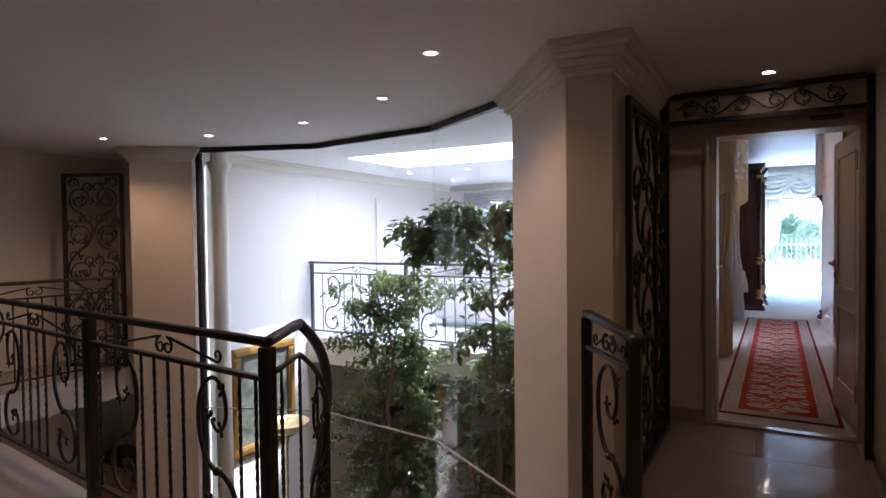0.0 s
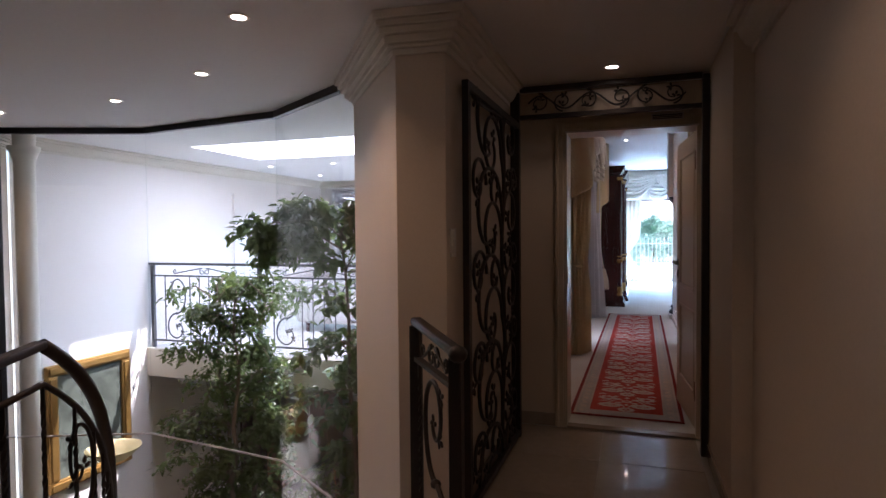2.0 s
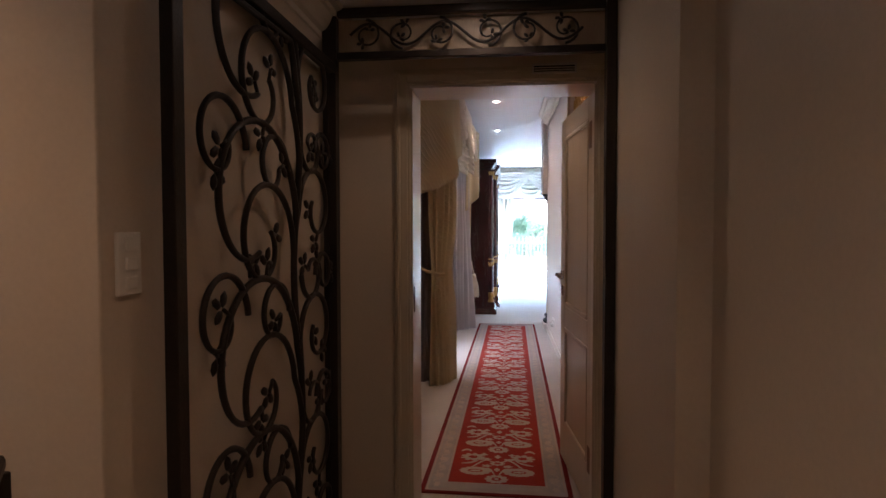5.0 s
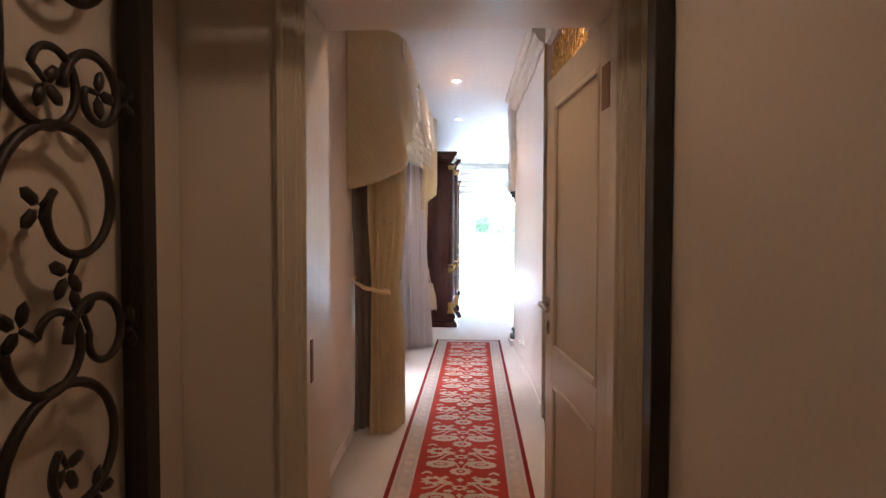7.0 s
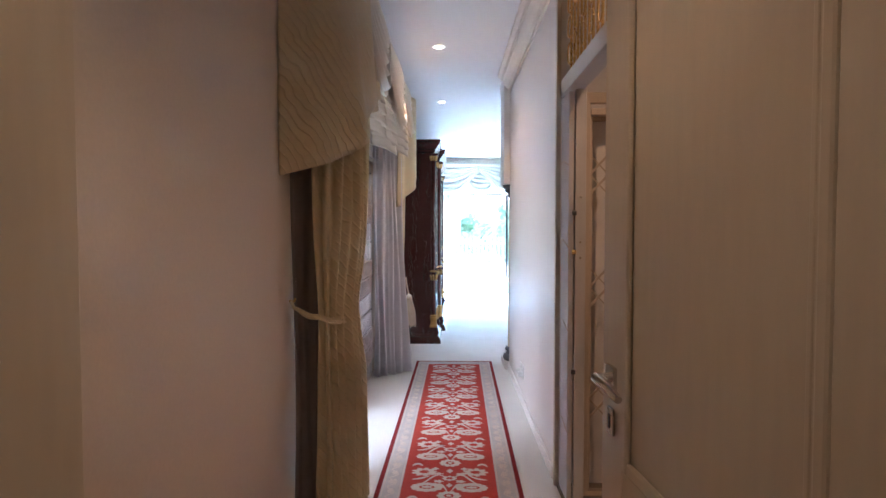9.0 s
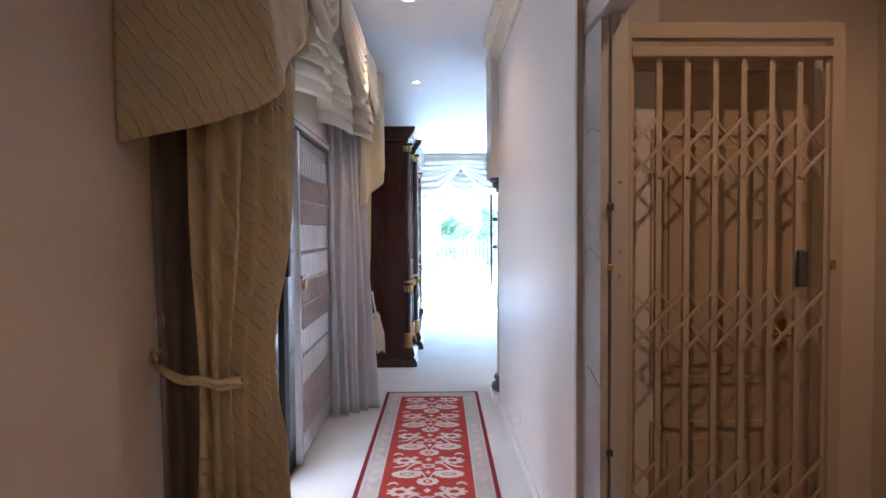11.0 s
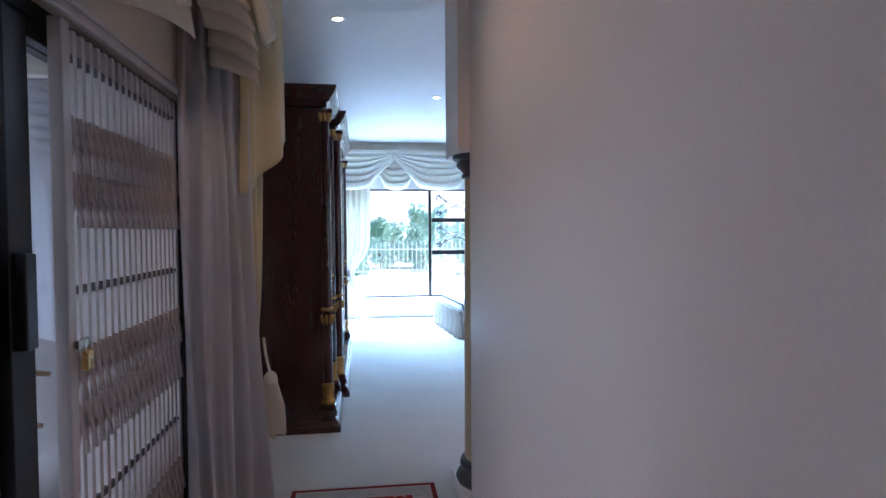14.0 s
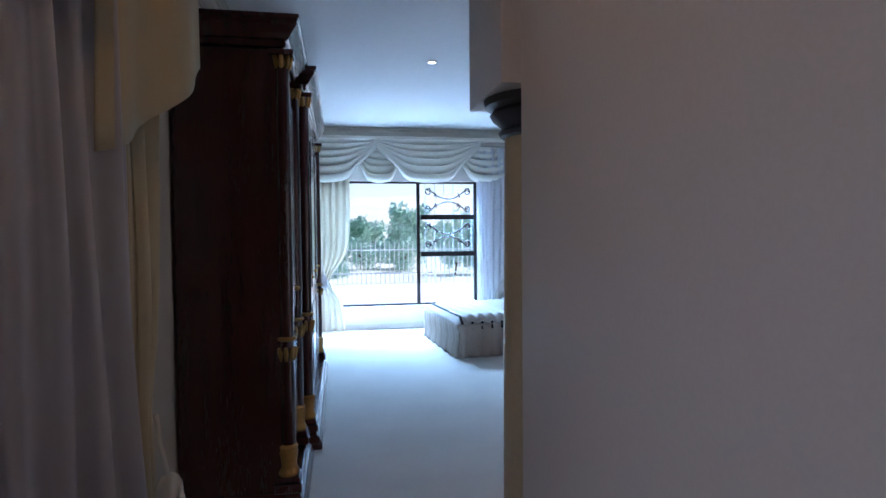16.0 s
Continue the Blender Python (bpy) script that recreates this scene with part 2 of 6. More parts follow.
# ---- mesh building ----
class Mesh:
    """Vertices and faces of one part, in world metres."""

    def __init__(self):
        self.v, self.f = [], []

    def add(self, verts, faces):
        k = len(self.v)
        self.v += [tuple(p) for p in verts]
        self.f += [tuple(k + i for i in f) for f in faces]
        return self

    def box(self, x0, y0, z0, x1, y1, z1):
        x0, x1, y0, y1, z0, z1 = min(x0, x1), max(x0, x1), min(y0, y1), max(y0, y1), min(z0, z1), max(z0, z1)
        p = [(x, y, z) for z in (z0, z1) for x, y in ((x0, y0), (x1, y0), (x1, y1), (x0, y1))]
        return self.add(p, [(3, 2, 1, 0), (4, 5, 6, 7), (0, 1, 5, 4), (1, 2, 6, 5), (2, 3, 7, 6), (3, 0, 4, 7)])

    def prism(self, plan, z0, z1):
        """An upright block on a plan that runs anticlockwise."""
        n = len(plan)
        p = [(x, y, z0) for x, y in plan] + [(x, y, z1) for x, y in plan]
        return self.add(p, [tuple(range(n))[::-1], tuple(range(n, 2 * n))] + [(i, (i + 1) % n, n + (i + 1) % n, n + i) for i in range(n)])

    def bar(self, a, b, w, h, up=(0, 0, 1)):
        """A square bar from a to b, w across and h along up."""
        a, b, up = Vector(a), Vector(b), Vector(up)
        d = (b - a).normalized()
        s = d.cross(up)
        s = (s if s.length > 1e-4 else d.cross(Vector((1, 0, 0)))).normalized()
        u = s.cross(d).normalized()
        p = [e + s * (i * w / 2) + u * (j * h / 2) for e in (a, b) for i, j in ((-1, -1), (1, -1), (1, 1), (-1, 1))]
        return self.add(p, [(3, 2, 1, 0), (4, 5, 6, 7), (0, 1, 5, 4), (1, 2, 6, 5), (2, 3, 7, 6), (3, 0, 4, 7)])

    def tube(self, path, r, n=6, closed=False):
        """A round rod along a path; r may be a number or one for each point."""
        pts = [Vector(p) for p in path]
        m = len(pts)
        rr = r if isinstance(r, (list, tuple)) else [r] * m
        ref = None
        rings = []
        for i, p in enumerate(pts):
            d = (pts[(i + 1) % m] - pts[i - 1]) if closed else (pts[min(i + 1, m - 1)] - pts[max(i - 1, 0)])
            d = d.normalized() if d.length > 1e-7 else Vector((0, 0, 1))
            if ref is None:
                ref = d.orthogonal().normalized()
            ref = ref - d * ref.dot(d)
            ref = ref.normalized() if ref.length > 1e-6 else d.orthogonal().normalized()
            q = d.cross(ref)
            rings.append([p + (ref * math.cos(2 * math.pi * k / n) + q * math.sin(2 * math.pi * k / n)) * rr[i] for k in range(n)])
        faces = []
        for i in range(m if closed else m - 1):
            j = (i + 1) % m
            faces += [(i * n + k, i * n + (k + 1) % n, j * n + (k + 1) % n, j * n + k) for k in range(n)]
        if not closed:
            faces += [tuple(range(n))[::-1], tuple(range((m - 1) * n, m * n))]
        return self.add([p for ring in rings for p in ring], faces)

    def lathe(self, x, y, profile, n=24):
        """A turned upright shape; profile: pairs of radius and height."""
        p = [(x + r * math.cos(2 * math.pi * k / n), y + r * math.sin(2 * math.pi * k / n), z) for r, z in profile for k in range(n)]
        m = len(profile)
        f = [(i * n + k, i * n + (k + 1) % n, (i + 1) * n + (k + 1) % n, (i + 1) * n + k) for i in range(m - 1) for k in range(n)]
        return self.add(p, f + [tuple(range(n))[::-1], tuple(range((m - 1) * n, m * n))])

    def blob(self, at, rx, ry, rz, turn=None, n=7, m=5):
        t = turn or Matrix.Identity(3)
        p, at = [], Vector(at)
        for i in range(m + 1):
            a = math.pi * i / m
            for k in range(n):
                b = 2 * math.pi * k / n
                p.append(at + t @ Vector((rx * math.sin(a) * math.cos(b), ry * math.sin(a) * math.sin(b), rz * math.cos(a))))
        return self.add(p, [(i * n + k, i * n + (k + 1) % n, (i + 1) * n + (k + 1) % n, (i + 1) * n + k) for i in range(m) for k in range(n)])

    def sheet(self, fn, nu, nv, thick=0.0):
        """A surface fn(u, v) -> point, u and v from 0 to 1; thick gives it a back."""
        g = [[Vector(fn(i / nu, j / nv)) for i in range(nu + 1)] for j in range(nv + 1)]
        w = nu + 1
        flat = [p for row in g for p in row]
        faces = [(j * w + i, j * w + i + 1, (j + 1) * w + i + 1, (j + 1) * w + i) for j in range(nv) for i in range(nu)]
        if not thick:
            return self.add(flat, faces)
        back = []
        for j in range(nv + 1):
            for i in range(nu + 1):
                du = g[j][min(i + 1, nu)] - g[j][max(i - 1, 0)]
                dv = g[min(j + 1, nv)][i] - g[max(j - 1, 0)][i]
                nn = du.cross(dv)
                back.append(g[j][i] - (nn.normalized() if nn.length > 1e-9 else Vector((0, 0, 1))) * thick)
        k = len(flat)
        faces += [tuple(k + i for i in f[::-1]) for f in faces]
        rim = [i for i in range(w)] + [j * w + nu for j in range(1, nv + 1)] + [nv * w + i for i in range(nu - 1, -1, -1)] + [j * w for j in range(nv - 1, 0, -1)]
        faces += [(rim[i], k + rim[i], k + rim[(i + 1) % len(rim)], rim[(i + 1) % len(rim)]) for i in range(len(rim))]
        return self.add(flat + back, faces)

    def moulding(self, a, b, profile, side):
        """A moulding from a to b in plan; profile: (out, height) pairs round its section; side: the way it stands out."""
        a, b, s = Vector((*a, 0)), Vector((*b, 0)), Vector((*side, 0)).normalized()
        n = len(profile)
        p = [e + s * o + Vector((0, 0, z)) for e in (a, b) for o, z in profile]
        return self.add(p, [(i, (i + 1) % n, n + (i + 1) % n, n + i) for i in range(n)] + [tuple(range(n))[::-1], tuple(range(n, 2 * n))])


def link(name, m, mat, smooth=False, bevel=0.0, mesh=None):
    if mesh is None:
        mesh = bpy.data.meshes.new(name)
        mesh.from_pydata(m.v, [], m.f)
        bm = bmesh.new()
        bm.from_mesh(mesh)
        bmesh.ops.recalc_face_normals(bm, faces=bm.faces)
        bm.to_mesh(mesh)
        bm.free()
        if smooth:
            mesh.shade_smooth()
            if smooth == "auto":
                mesh.set_sharp_from_angle(angle=radians(38))
        mesh.materials.append(mat)
    ob = new(name, mesh)
    if bevel:
        mod = ob.modifiers.new("edge", "BEVEL")
        mod.width, mod.segments, mod.limit_method, mod.angle_limit = bevel, 2, "ANGLE", radians(40)
    return ob


BASE = {}


def thing(name, at, label, category, group="", kind=""):
    """A thing's empty at its base."""
    ob = new(name)
    ob.location = at
    ob.empty_display_size = 0.1
    BASE[ob.name] = Matrix.Translation(at)
    return tagged(ob, label, category, group, kind)


def part(name, m, mat, parent, label="", smooth=False, bevel=0.0, mesh=None):
    """One mesh under a thing or under a part, built in world metres."""
    ob = link(name, m, mat, smooth, bevel, mesh)
    ob.parent = parent
    ob.matrix_parent_inverse = BASE.get(parent.name, Matrix.Identity(4)).inverted()
    if label:
        ob["label"] = label
    return ob


def solid(name, m, mat, label, category, kind="structure", smooth=False, bevel=0.0, group=""):
    """A thing of one mesh."""
    return tagged(link(name, m, mat, smooth, bevel), label, category, group, kind)

# ---- the setting ----
HALL_C, ROOM_C, LOW = 2.335, 2.965, -2.7
HALL_PLAN = [(-6.05, -2.5), (0.54, -2.5), (0.54, 3.47), (0.452, 3.47), (0.452, 4.35), (0.49, 4.35), (0.49, 4.61), (-0.77, 4.61), (-0.77, 2.96), (-0.95, 2.92), (-0.84, 2.83), (-0.55, 2.40), (-1.77, 1.66), (-4.6, 1.99), (-6.05, 2.10)]
GLASS_LINE = [(-5.38, 4.19), (-4.17, 4.66), (-2.66, 4.46), (-1.64, 3.79)]

hall_floor = solid("floor", Mesh().prism(HALL_PLAN, -0.30, -0.004), GROUT, "polished cream marble hall floor on a concrete slab", "floor")
solid("floor_gallery", Mesh().box(-7.05, -2.5, -0.30, -6.06, 4.2, 0.0), MARBLE, "cream marble gallery floor across the stairwell", "floor")
solid("floor_bedroom", Mesh().box(-0.77, 4.62, -0.25, 0.6, 10.0, 0.0).box(-0.75, 10.002, -0.25, 5.5, 16.95, 0.0), CARPET, "pale wool carpet of the passage and bedroom", "floor")
solid("floor_alcove", Mesh().box(0.604, 5.0, -0.25, 1.75, 7.44, 0.003), MARBLE, "cream tiled floor of the gated alcove", "floor")
solid("floor_lounge", Mesh().box(-5.6, 6.05, -0.30, -0.92, 10.2, 0.0), CARPET, "pale carpeted lounge floor over the atrium", "floor")
solid("floor_lower", Mesh().box(-7.3, -2.6, LOW - 0.2, 0.6, 10.4, LOW), CONCRETE, "floor of the storey below, pale to bounce light up", "floor")
solid("threshold", Mesh().box(-0.42, 4.585, -0.002, 0.41, 4.66, 0.014), MARBLE, "marble door threshold strip", "threshold", bevel=0.004)


def walls():
    m = Mesh().box(0.54, -2.5, -0.3, 0.75, 3.47, HALL_C).box(0.452, 3.472, -0.3, 0.75, 4.35, HALL_C).box(0.49, 4.351, -0.3, 0.75, 4.608, HALL_C)
    solid("wall_east", m, WALL, "cream painted hall wall with a shallow step", "wall")
    m = Mesh().box(-0.90, 4.61, -0.3, -0.465, 4.85, 3.1).box(0.485, 4.61, -0.3, 0.75, 4.85, 3.1).box(-0.465, 4.61, 2.095, 0.485, 4.85, 3.1)
    solid("wall_door", m, WALL, "cream wall with the bedroom doorway through it", "wall")
    solid("pier", Mesh().prism([(-1.0, 2.94), (-0.77, 2.96), (-0.77, 4.606), (-0.90, 4.606), (-0.90, 3.6), (-1.45, 3.95), (-1.64, 3.79)], LOW, HALL_C), WALL, "pale plastered pier between hall and atrium glass", "pier", bevel=0.004)
    m = Mesh().box(-0.90, 4.852, LOW, -0.77, 7.42, 3.1).box(-0.90, 7.42, 2.075, -0.75, 9.98, 3.1).box(-0.90, 9.98, LOW, -0.75, 17.15, 3.1).box(-0.90, 7.42, LOW, -0.75, 9.98, -0.02)
    solid("wall_passage_west", m, WALL, "cream passage wall with a wide sliding door opening", "wall")
    m = Mesh().box(0.60, 4.852, -0.3, 0.75, 5.60, 3.1).box(0.60, 7.42, -0.3, 0.90, 10.0, 3.1).box(0.60, 5.60, 2.80, 0.75, 7.42, 3.1)
    solid("wall_passage_east", m, WALL_PALE, "pale sheen-painted passage wall beside the gated alcove", "wall")
    m = Mesh().box(0.90, 7.45, -0.3, 1.75, 7.60, 3.1).box(1.75, 4.85, -0.3, 1.90, 7.6, 3.1).box(0.75, 4.85, -0.3, 1.75, 5.0, 3.1)
    solid("wall_alcove", m, WALL, "cream walls of the alcove", "wall")
    solid("beam", Mesh().box(0.54, 10.002, 1.885, 5.5, 10.42, 3.1), WALL_PALE, "deep plastered beam resting on a column", "beam")
    m = Mesh().box(0.90, 9.0, -0.3, 5.5, 9.15, 3.1).box(5.5, 9.0, -0.3, 5.65, 17.15, 3.1)
    m.box(-0.75, 16.95, -0.3, -0.38, 17.15, 3.1).box(2.16, 16.95, -0.3, 5.5, 17.15, 3.1).box(-0.38, 16.95, -0.3, 2.16, 17.15, 0.325).box(-0.38, 16.95, 2.20, 2.16, 17.15, 3.1)
    solid("wall_bedroom", m, WALL_PALE, "pale bedroom walls with a wide garden window", "wall")
    m = Mesh().box(-5.75, 4.55, LOW, -5.60, 10.2, 2.5)
    m.box(-5.75, 10.2, LOW, -4.75, 10.38, 2.5).box(-1.55, 10.2, LOW, -0.92, 10.38, 2.5).box(-4.75, 10.2, 2.02, -1.55, 10.38, 2.5).box(-4.75, 10.2, LOW, -1.55, 10.38, 0.12)
    solid("wall_lounge", m, WALL_PALE, "white lounge and atrium walls, sunlit", "wall")
    m = Mesh().box(-7.2, -2.6, LOW, -7.05, 4.3, 2.5).box(-7.2, 4.3, LOW, -5.76, 4.45, 2.5).box(-7.2, -2.75, LOW, 0.75, -2.6, 2.5).box(0.42, -2.5, LOW, 0.6, 4.8, -0.31)
    solid("wall_hall", m, WALL, "cream walls round the stairwell and hall", "wall")
    solid("wall_ledge", Mesh().box(-5.599, 7.65, 0.0, -5.565, 10.06, 1.97), WALL_PALE, "shallow plastered projection on the lounge wall", "wall")
    solid("slab_edge", Mesh().box(-5.6, 6.02, -0.34, -0.92, 6.048, -0.001), PLASTER, "plastered edge of the lounge floor slab", "slab edge")


walls()
m = Mesh().box(-7.2, -2.6, HALL_C, 0.75, 4.606, 2.5).box(-5.6, 4.606, HALL_C, -0.92, 5.72, 2.5).box(-5.6, 6.95, HALL_C, -0.92, 10.2, 2.5).box(-5.6, 5.72, HALL_C, -4.62, 6.95, 2.5).box(-1.3, 5.72, HALL_C, -0.92, 6.95, 2.5)
solid("ceiling", m, CEIL, "white painted hall and atrium ceiling with a skylight opening", "ceiling")
solid("ceiling_bedroom", Mesh().box(-0.77, 4.85, ROOM_C, 1.75, 10.0, 3.1).box(-0.75, 10.0, ROOM_C, 5.5, 16.95, 3.1), CEIL, "white painted passage and bedroom ceiling", "ceiling")

solid("ceiling_lobby", Mesh().box(-0.769, 4.853, HALL_C, 0.599, 5.62, ROOM_C - 0.002), CEIL, "lowered white ceiling just inside the bedroom door", "ceiling")

# skylight
sk = thing("skylight", (-2.96, 6.33, 2.5), "bright roof skylight over the atrium", "skylight", kind="structure")
m = Mesh().box(-4.68, 5.66, 2.5, -4.62, 7.01, 2.72).box(-1.3, 5.66, 2.5, -1.24, 7.01, 2.72).box(-4.62, 5.66, 2.5, -1.3, 5.72, 2.72).box(-4.62, 6.95, 2.5, -1.3, 7.01, 2.72)
part("curb", m, CEIL, sk)
pane = part("pane", Mesh().box(-4.68, 5.66, 2.722, -1.24, 7.01, 2.734), GLASS, sk)
pane.visible_shadow = False

# cornices: stepped coves
COVE = [(0, 0), (0.012, 0), (0.012, 0.022), (0.03, 0.03), (0.05, 0.055), (0.062, 0.085), (0.078, 0.085), (0.078, 0.105), (0.10, 0.112), (0.10, 0.135), (0, 0.135)]


def cove(m, a, b, side, top, k=1.0):
    return m.moulding(a, b, [(o * k, top - 0.135 * k + z * k) for o, z in COVE], side)


m = Mesh()
cove(m, (0.60, 4.86), (0.60, 5.60), (-1, 0), HALL_C - 0.001)
cove(m, (0.60, 7.44), (0.60, 10.0), (-1, 0), ROOM_C - 0.001, 1.25)
cove(m, (0.54, 10.42), (5.5, 10.42), (0, 1), ROOM_C - 0.001)
solid("cornice_passage_east", m, PLASTER, "stepped white plaster cornice along the passage", "cornice")
m = cove(cove(Mesh(), (-0.77, 4.89), (-0.77, 5.62), (1, 0), HALL_C - 0.001), (-0.77, 5.62), (-0.77, 6.75), (1, 0), ROOM_C - 0.001)
solid("cornice_passage_west", m, PLASTER, "stepped white plaster cornice above the curtain", "cornice")
m = cove(cove(Mesh(), (-0.75, 16.95), (5.5, 16.95), (0, -1), ROOM_C - 0.001, 1.3), (-0.75, 10.3), (-0.75, 16.82), (1, 0), ROOM_C - 0.001)
solid("cornice_bedroom", m, PLASTER, "stepped plaster cornice over the bedroom window", "cornice")
m = cove(cove(Mesh(), (-5.60, 4.55), (-5.60, 10.06), (1, 0), HALL_C - 0.001), (-5.60, 10.2), (-0.92, 10.2), (0, -1), HALL_C - 0.001)
solid("cornice_lounge", m, PLASTER, "cream plaster cornice along the lounge walls", "cornice")
m = cove(cove(Mesh(), (0.54, -2.5), (0.54, 3.47), (-1, 0), HALL_C - 0.001, 1.2), (-0.77, 3.06), (-0.77, 4.60), (1, 0), HALL_C - 0.001)
solid("cornice_hall", m, PLASTER, "cream plaster cornice of the hall", "cornice")


def crown(name, plan, z0, z1, out, label):
    """A stepped capital round a pier; plan anticlockwise."""
    m = Mesh()
    c = sum((Vector(p) for p in plan), Vector((0, 0))) / len(plan)
    steps = [(0.15, 0.0, 0.16), (0.35, 0.16, 0.25), (0.5, 0.25, 0.45), (0.72, 0.45, 0.62), (0.86, 0.62, 0.78), (1.0, 0.78, 1.0)]
    for o, a, b in steps:
        grown = []
        n = len(plan)
        for i in range(n):
            p, q, r = Vector(plan[i - 1]), Vector(plan[i]), Vector(plan[(i + 1) % n])
            n1, n2 = Vector(((q - p).y, -(q - p).x)).normalized(), Vector(((r - q).y, -(r - q).x)).normalized()
            k = (n1 + n2) / (1 + n1.dot(n2))
            grown.append(q + k * out * o)
        m.prism([tuple(g) for g in grown], z0 + (z1 - z0) * a, z0 + (z1 - z0) * b)
    return solid(name, m, PLASTER, label, "capital", bevel=0.004)


crown("pier_capital", [(-1.0, 2.94), (-0.772, 2.96), (-0.772, 3.30), (-1.45, 3.95), (-1.62, 3.775)], 2.165, HALL_C - 0.001, 0.115, "stepped cream plaster capital on the pier")
PILLAR = [(-5.98, 3.78), (-5.45, 4.14), (-5.70, 4.50), (-6.23, 4.14)]
solid("pillar", Mesh().prism(PILLAR, LOW, HALL_C - 0.002), WALL, "square cream pillar beside the stairwell", "pillar", bevel=0.006)
crown("pillar_capital", PILLAR, 2.19, HALL_C - 0.003, 0.10, "stepped cream capital of the square pillar")
m = Mesh().lathe(-5.36, 4.42, [(0.085, LOW), (0.085, 2.07), (0.10, 2.09), (0.10, 2.11), (0.115, 2.14), (0.13, 2.17), (0.13, 2.20), (0.09, 2.20), (0.09, HALL_C)], 20)
solid("round_column", m, PLASTER, "slim round cream column behind the atrium glass", "column", smooth="auto")

# skirting boards
m = Mesh()
for a in ((-0.77, 4.852, -0.757, 6.95), (0.587, 7.47, 0.60, 10.0), (-0.75, 10.25, -0.737, 11.2)):
    m.box(a[0], a[1], 0, a[2], a[3], 0.075)
m.box(-0.38, 16.937, 0, 5.5, 16.95, 0.08)
solid("baseboard", m, WALL_PALE, "low painted skirting along the passage walls", "skirting", bevel=0.003)
m = Mesh().box(0.439, 3.472, 0, 0.452, 4.28, 0.085).box(0.477, 4.352, 0, 0.49, 4.585, 0.085).box(0.527, -2.5, 0, 0.54, 3.46, 0.085).box(-0.77, 2.97, 0, -0.757, 4.60, 0.085).box(-0.757, 4.597, 0, -0.47, 4.61, 0.085)
solid("baseboard_hall", m, MARBLE, "marble skirting of the hall", "skirting", bevel=0.003)


# the atrium glass
def glass_wall():
    g = thing("glass_wall", (-3.4, 4.5, LOW), "tall faceted frameless glass wall round the atrium", "glass wall", kind="structure")
    for (ax, ay), (bx, by) in zip(GLASS_LINE, GLASS_LINE[1:]):
        for z0, z1 in ((LOW, -0.453), (-0.447, 2.28)):
            ob = part("pane", Mesh().bar((ax, ay, (z0 + z1) / 2), (bx, by, (z0 + z1) / 2), 0.012, z1 - z0), GLASS, g)
            ob.visible_shadow = False
        part("top_channel", Mesh().bar((ax, ay, 2.308), (bx, by, 2.308), 0.05, 0.052), BLACK, g, "black aluminium channel")
        part("pane_joint", Mesh().bar((ax, ay, -0.45), (bx, by, -0.45), 0.014, 0.012), STEEL_PAINT, g, "pale silicone joint")
    part("side_channel", Mesh().bar((-5.39, 4.185, LOW), (-5.39, 4.185, 2.30), 0.05, 0.05, (1, 0, 0)), BLACK, g, "black aluminium channel")


glass_wall()


# the stairs down
def stairs():
    s = thing("staircase", (-1.2, 2.0, LOW), "cream marble stairs leading down beside the glass", "staircase", kind="structure")
    d, w = Vector((-0.56, 0.83)).normalized(), Vector((-0.83, -0.56)).normalized()
    a = Vector((-0.62, 2.44))
    for i in range(8):
        p = a + d * (0.27 * i)
        c = [p, p + d * 0.275, p + d * 0.275 + w * 1.32, p + w * 1.32]
        part("step", Mesh().prism([tuple(q) for q in c], -0.19 * (i + 1) - 0.22, -0.19 * (i + 1)), MARBLE, s)
    part("landing", Mesh().prism([(-2.05, 4.0), (-2.6, 4.25), (-3.6, 4.3), (-3.1, 3.3)], -1.9, -1.71), MARBLE, s)
    for i in range(5):
        part("step", Mesh().box(-3.55 - 0.27 * i, 3.4, -1.71 - 0.19 * (i + 1) - 0.2, -3.28 - 0.27 * i, 4.3, -1.71 - 0.19 * (i + 1)), MARBLE, s)


stairs()


def downlight(x, y, z, power):
    d = thing("downlight", (x, y, z), "small round recessed downlight, switched on", "downlight", "ceiling downlights")
    part("rim", Mesh().lathe(x, y, [(0.03, z - 0.0), (0.048, z - 0.0), (0.050, z - 0.004), (0.044, z - 0.008), (0.034, z - 0.007), (0.030, z - 0.001)], 20), WHITE, d, smooth=True)
    part("bulb", Mesh().lathe(x, y, [(0.033, z - 0.003), (0.028, z - 0.005), (0.012, z - 0.007)], 16), LAMP_GLOW, d, "glowing lamp face", smooth=True)
    if power:
        spot_lamp((x, y, z - 0.03), power)


for x, y in ((-5.60, 3.30), (-4.65, 3.72), (-3.49, 3.73), (-2.43, 3.37), (-1.64, 2.69)):
    downlight(x, y, HALL_C - 0.002, 7.5)
downlight(-0.10, 4.06, HALL_C - 0.002, 0.55)
downlight(-0.05, 1.95, HALL_C - 0.002, 1.7)
# Added lamp, never in view, to brighten the near end of the hall.
downlight(-0.05, -0.4, HALL_C - 0.002, 2.2)
downlight(1.15, 6.2, ROOM_C - 0.002, 6.5)
# Added unseen lamp inside the door, lighting the gold curtain and passage wall.
downlight(-0.095, 5.12, HALL_C - 0.002, 1.0)
for x, y, e in ((-0.095, 9.10, 5.5), (-0.10, 11.22, 0), (0.91, 13.5, 0)):
    downlight(x, y, ROOM_C - 0.002, e)
for x, y in ((-4.9, 7.6), (-3.9, 7.6), (-4.9, 9.0)):
    downlight(x, y, HALL_C - 0.002, 0)


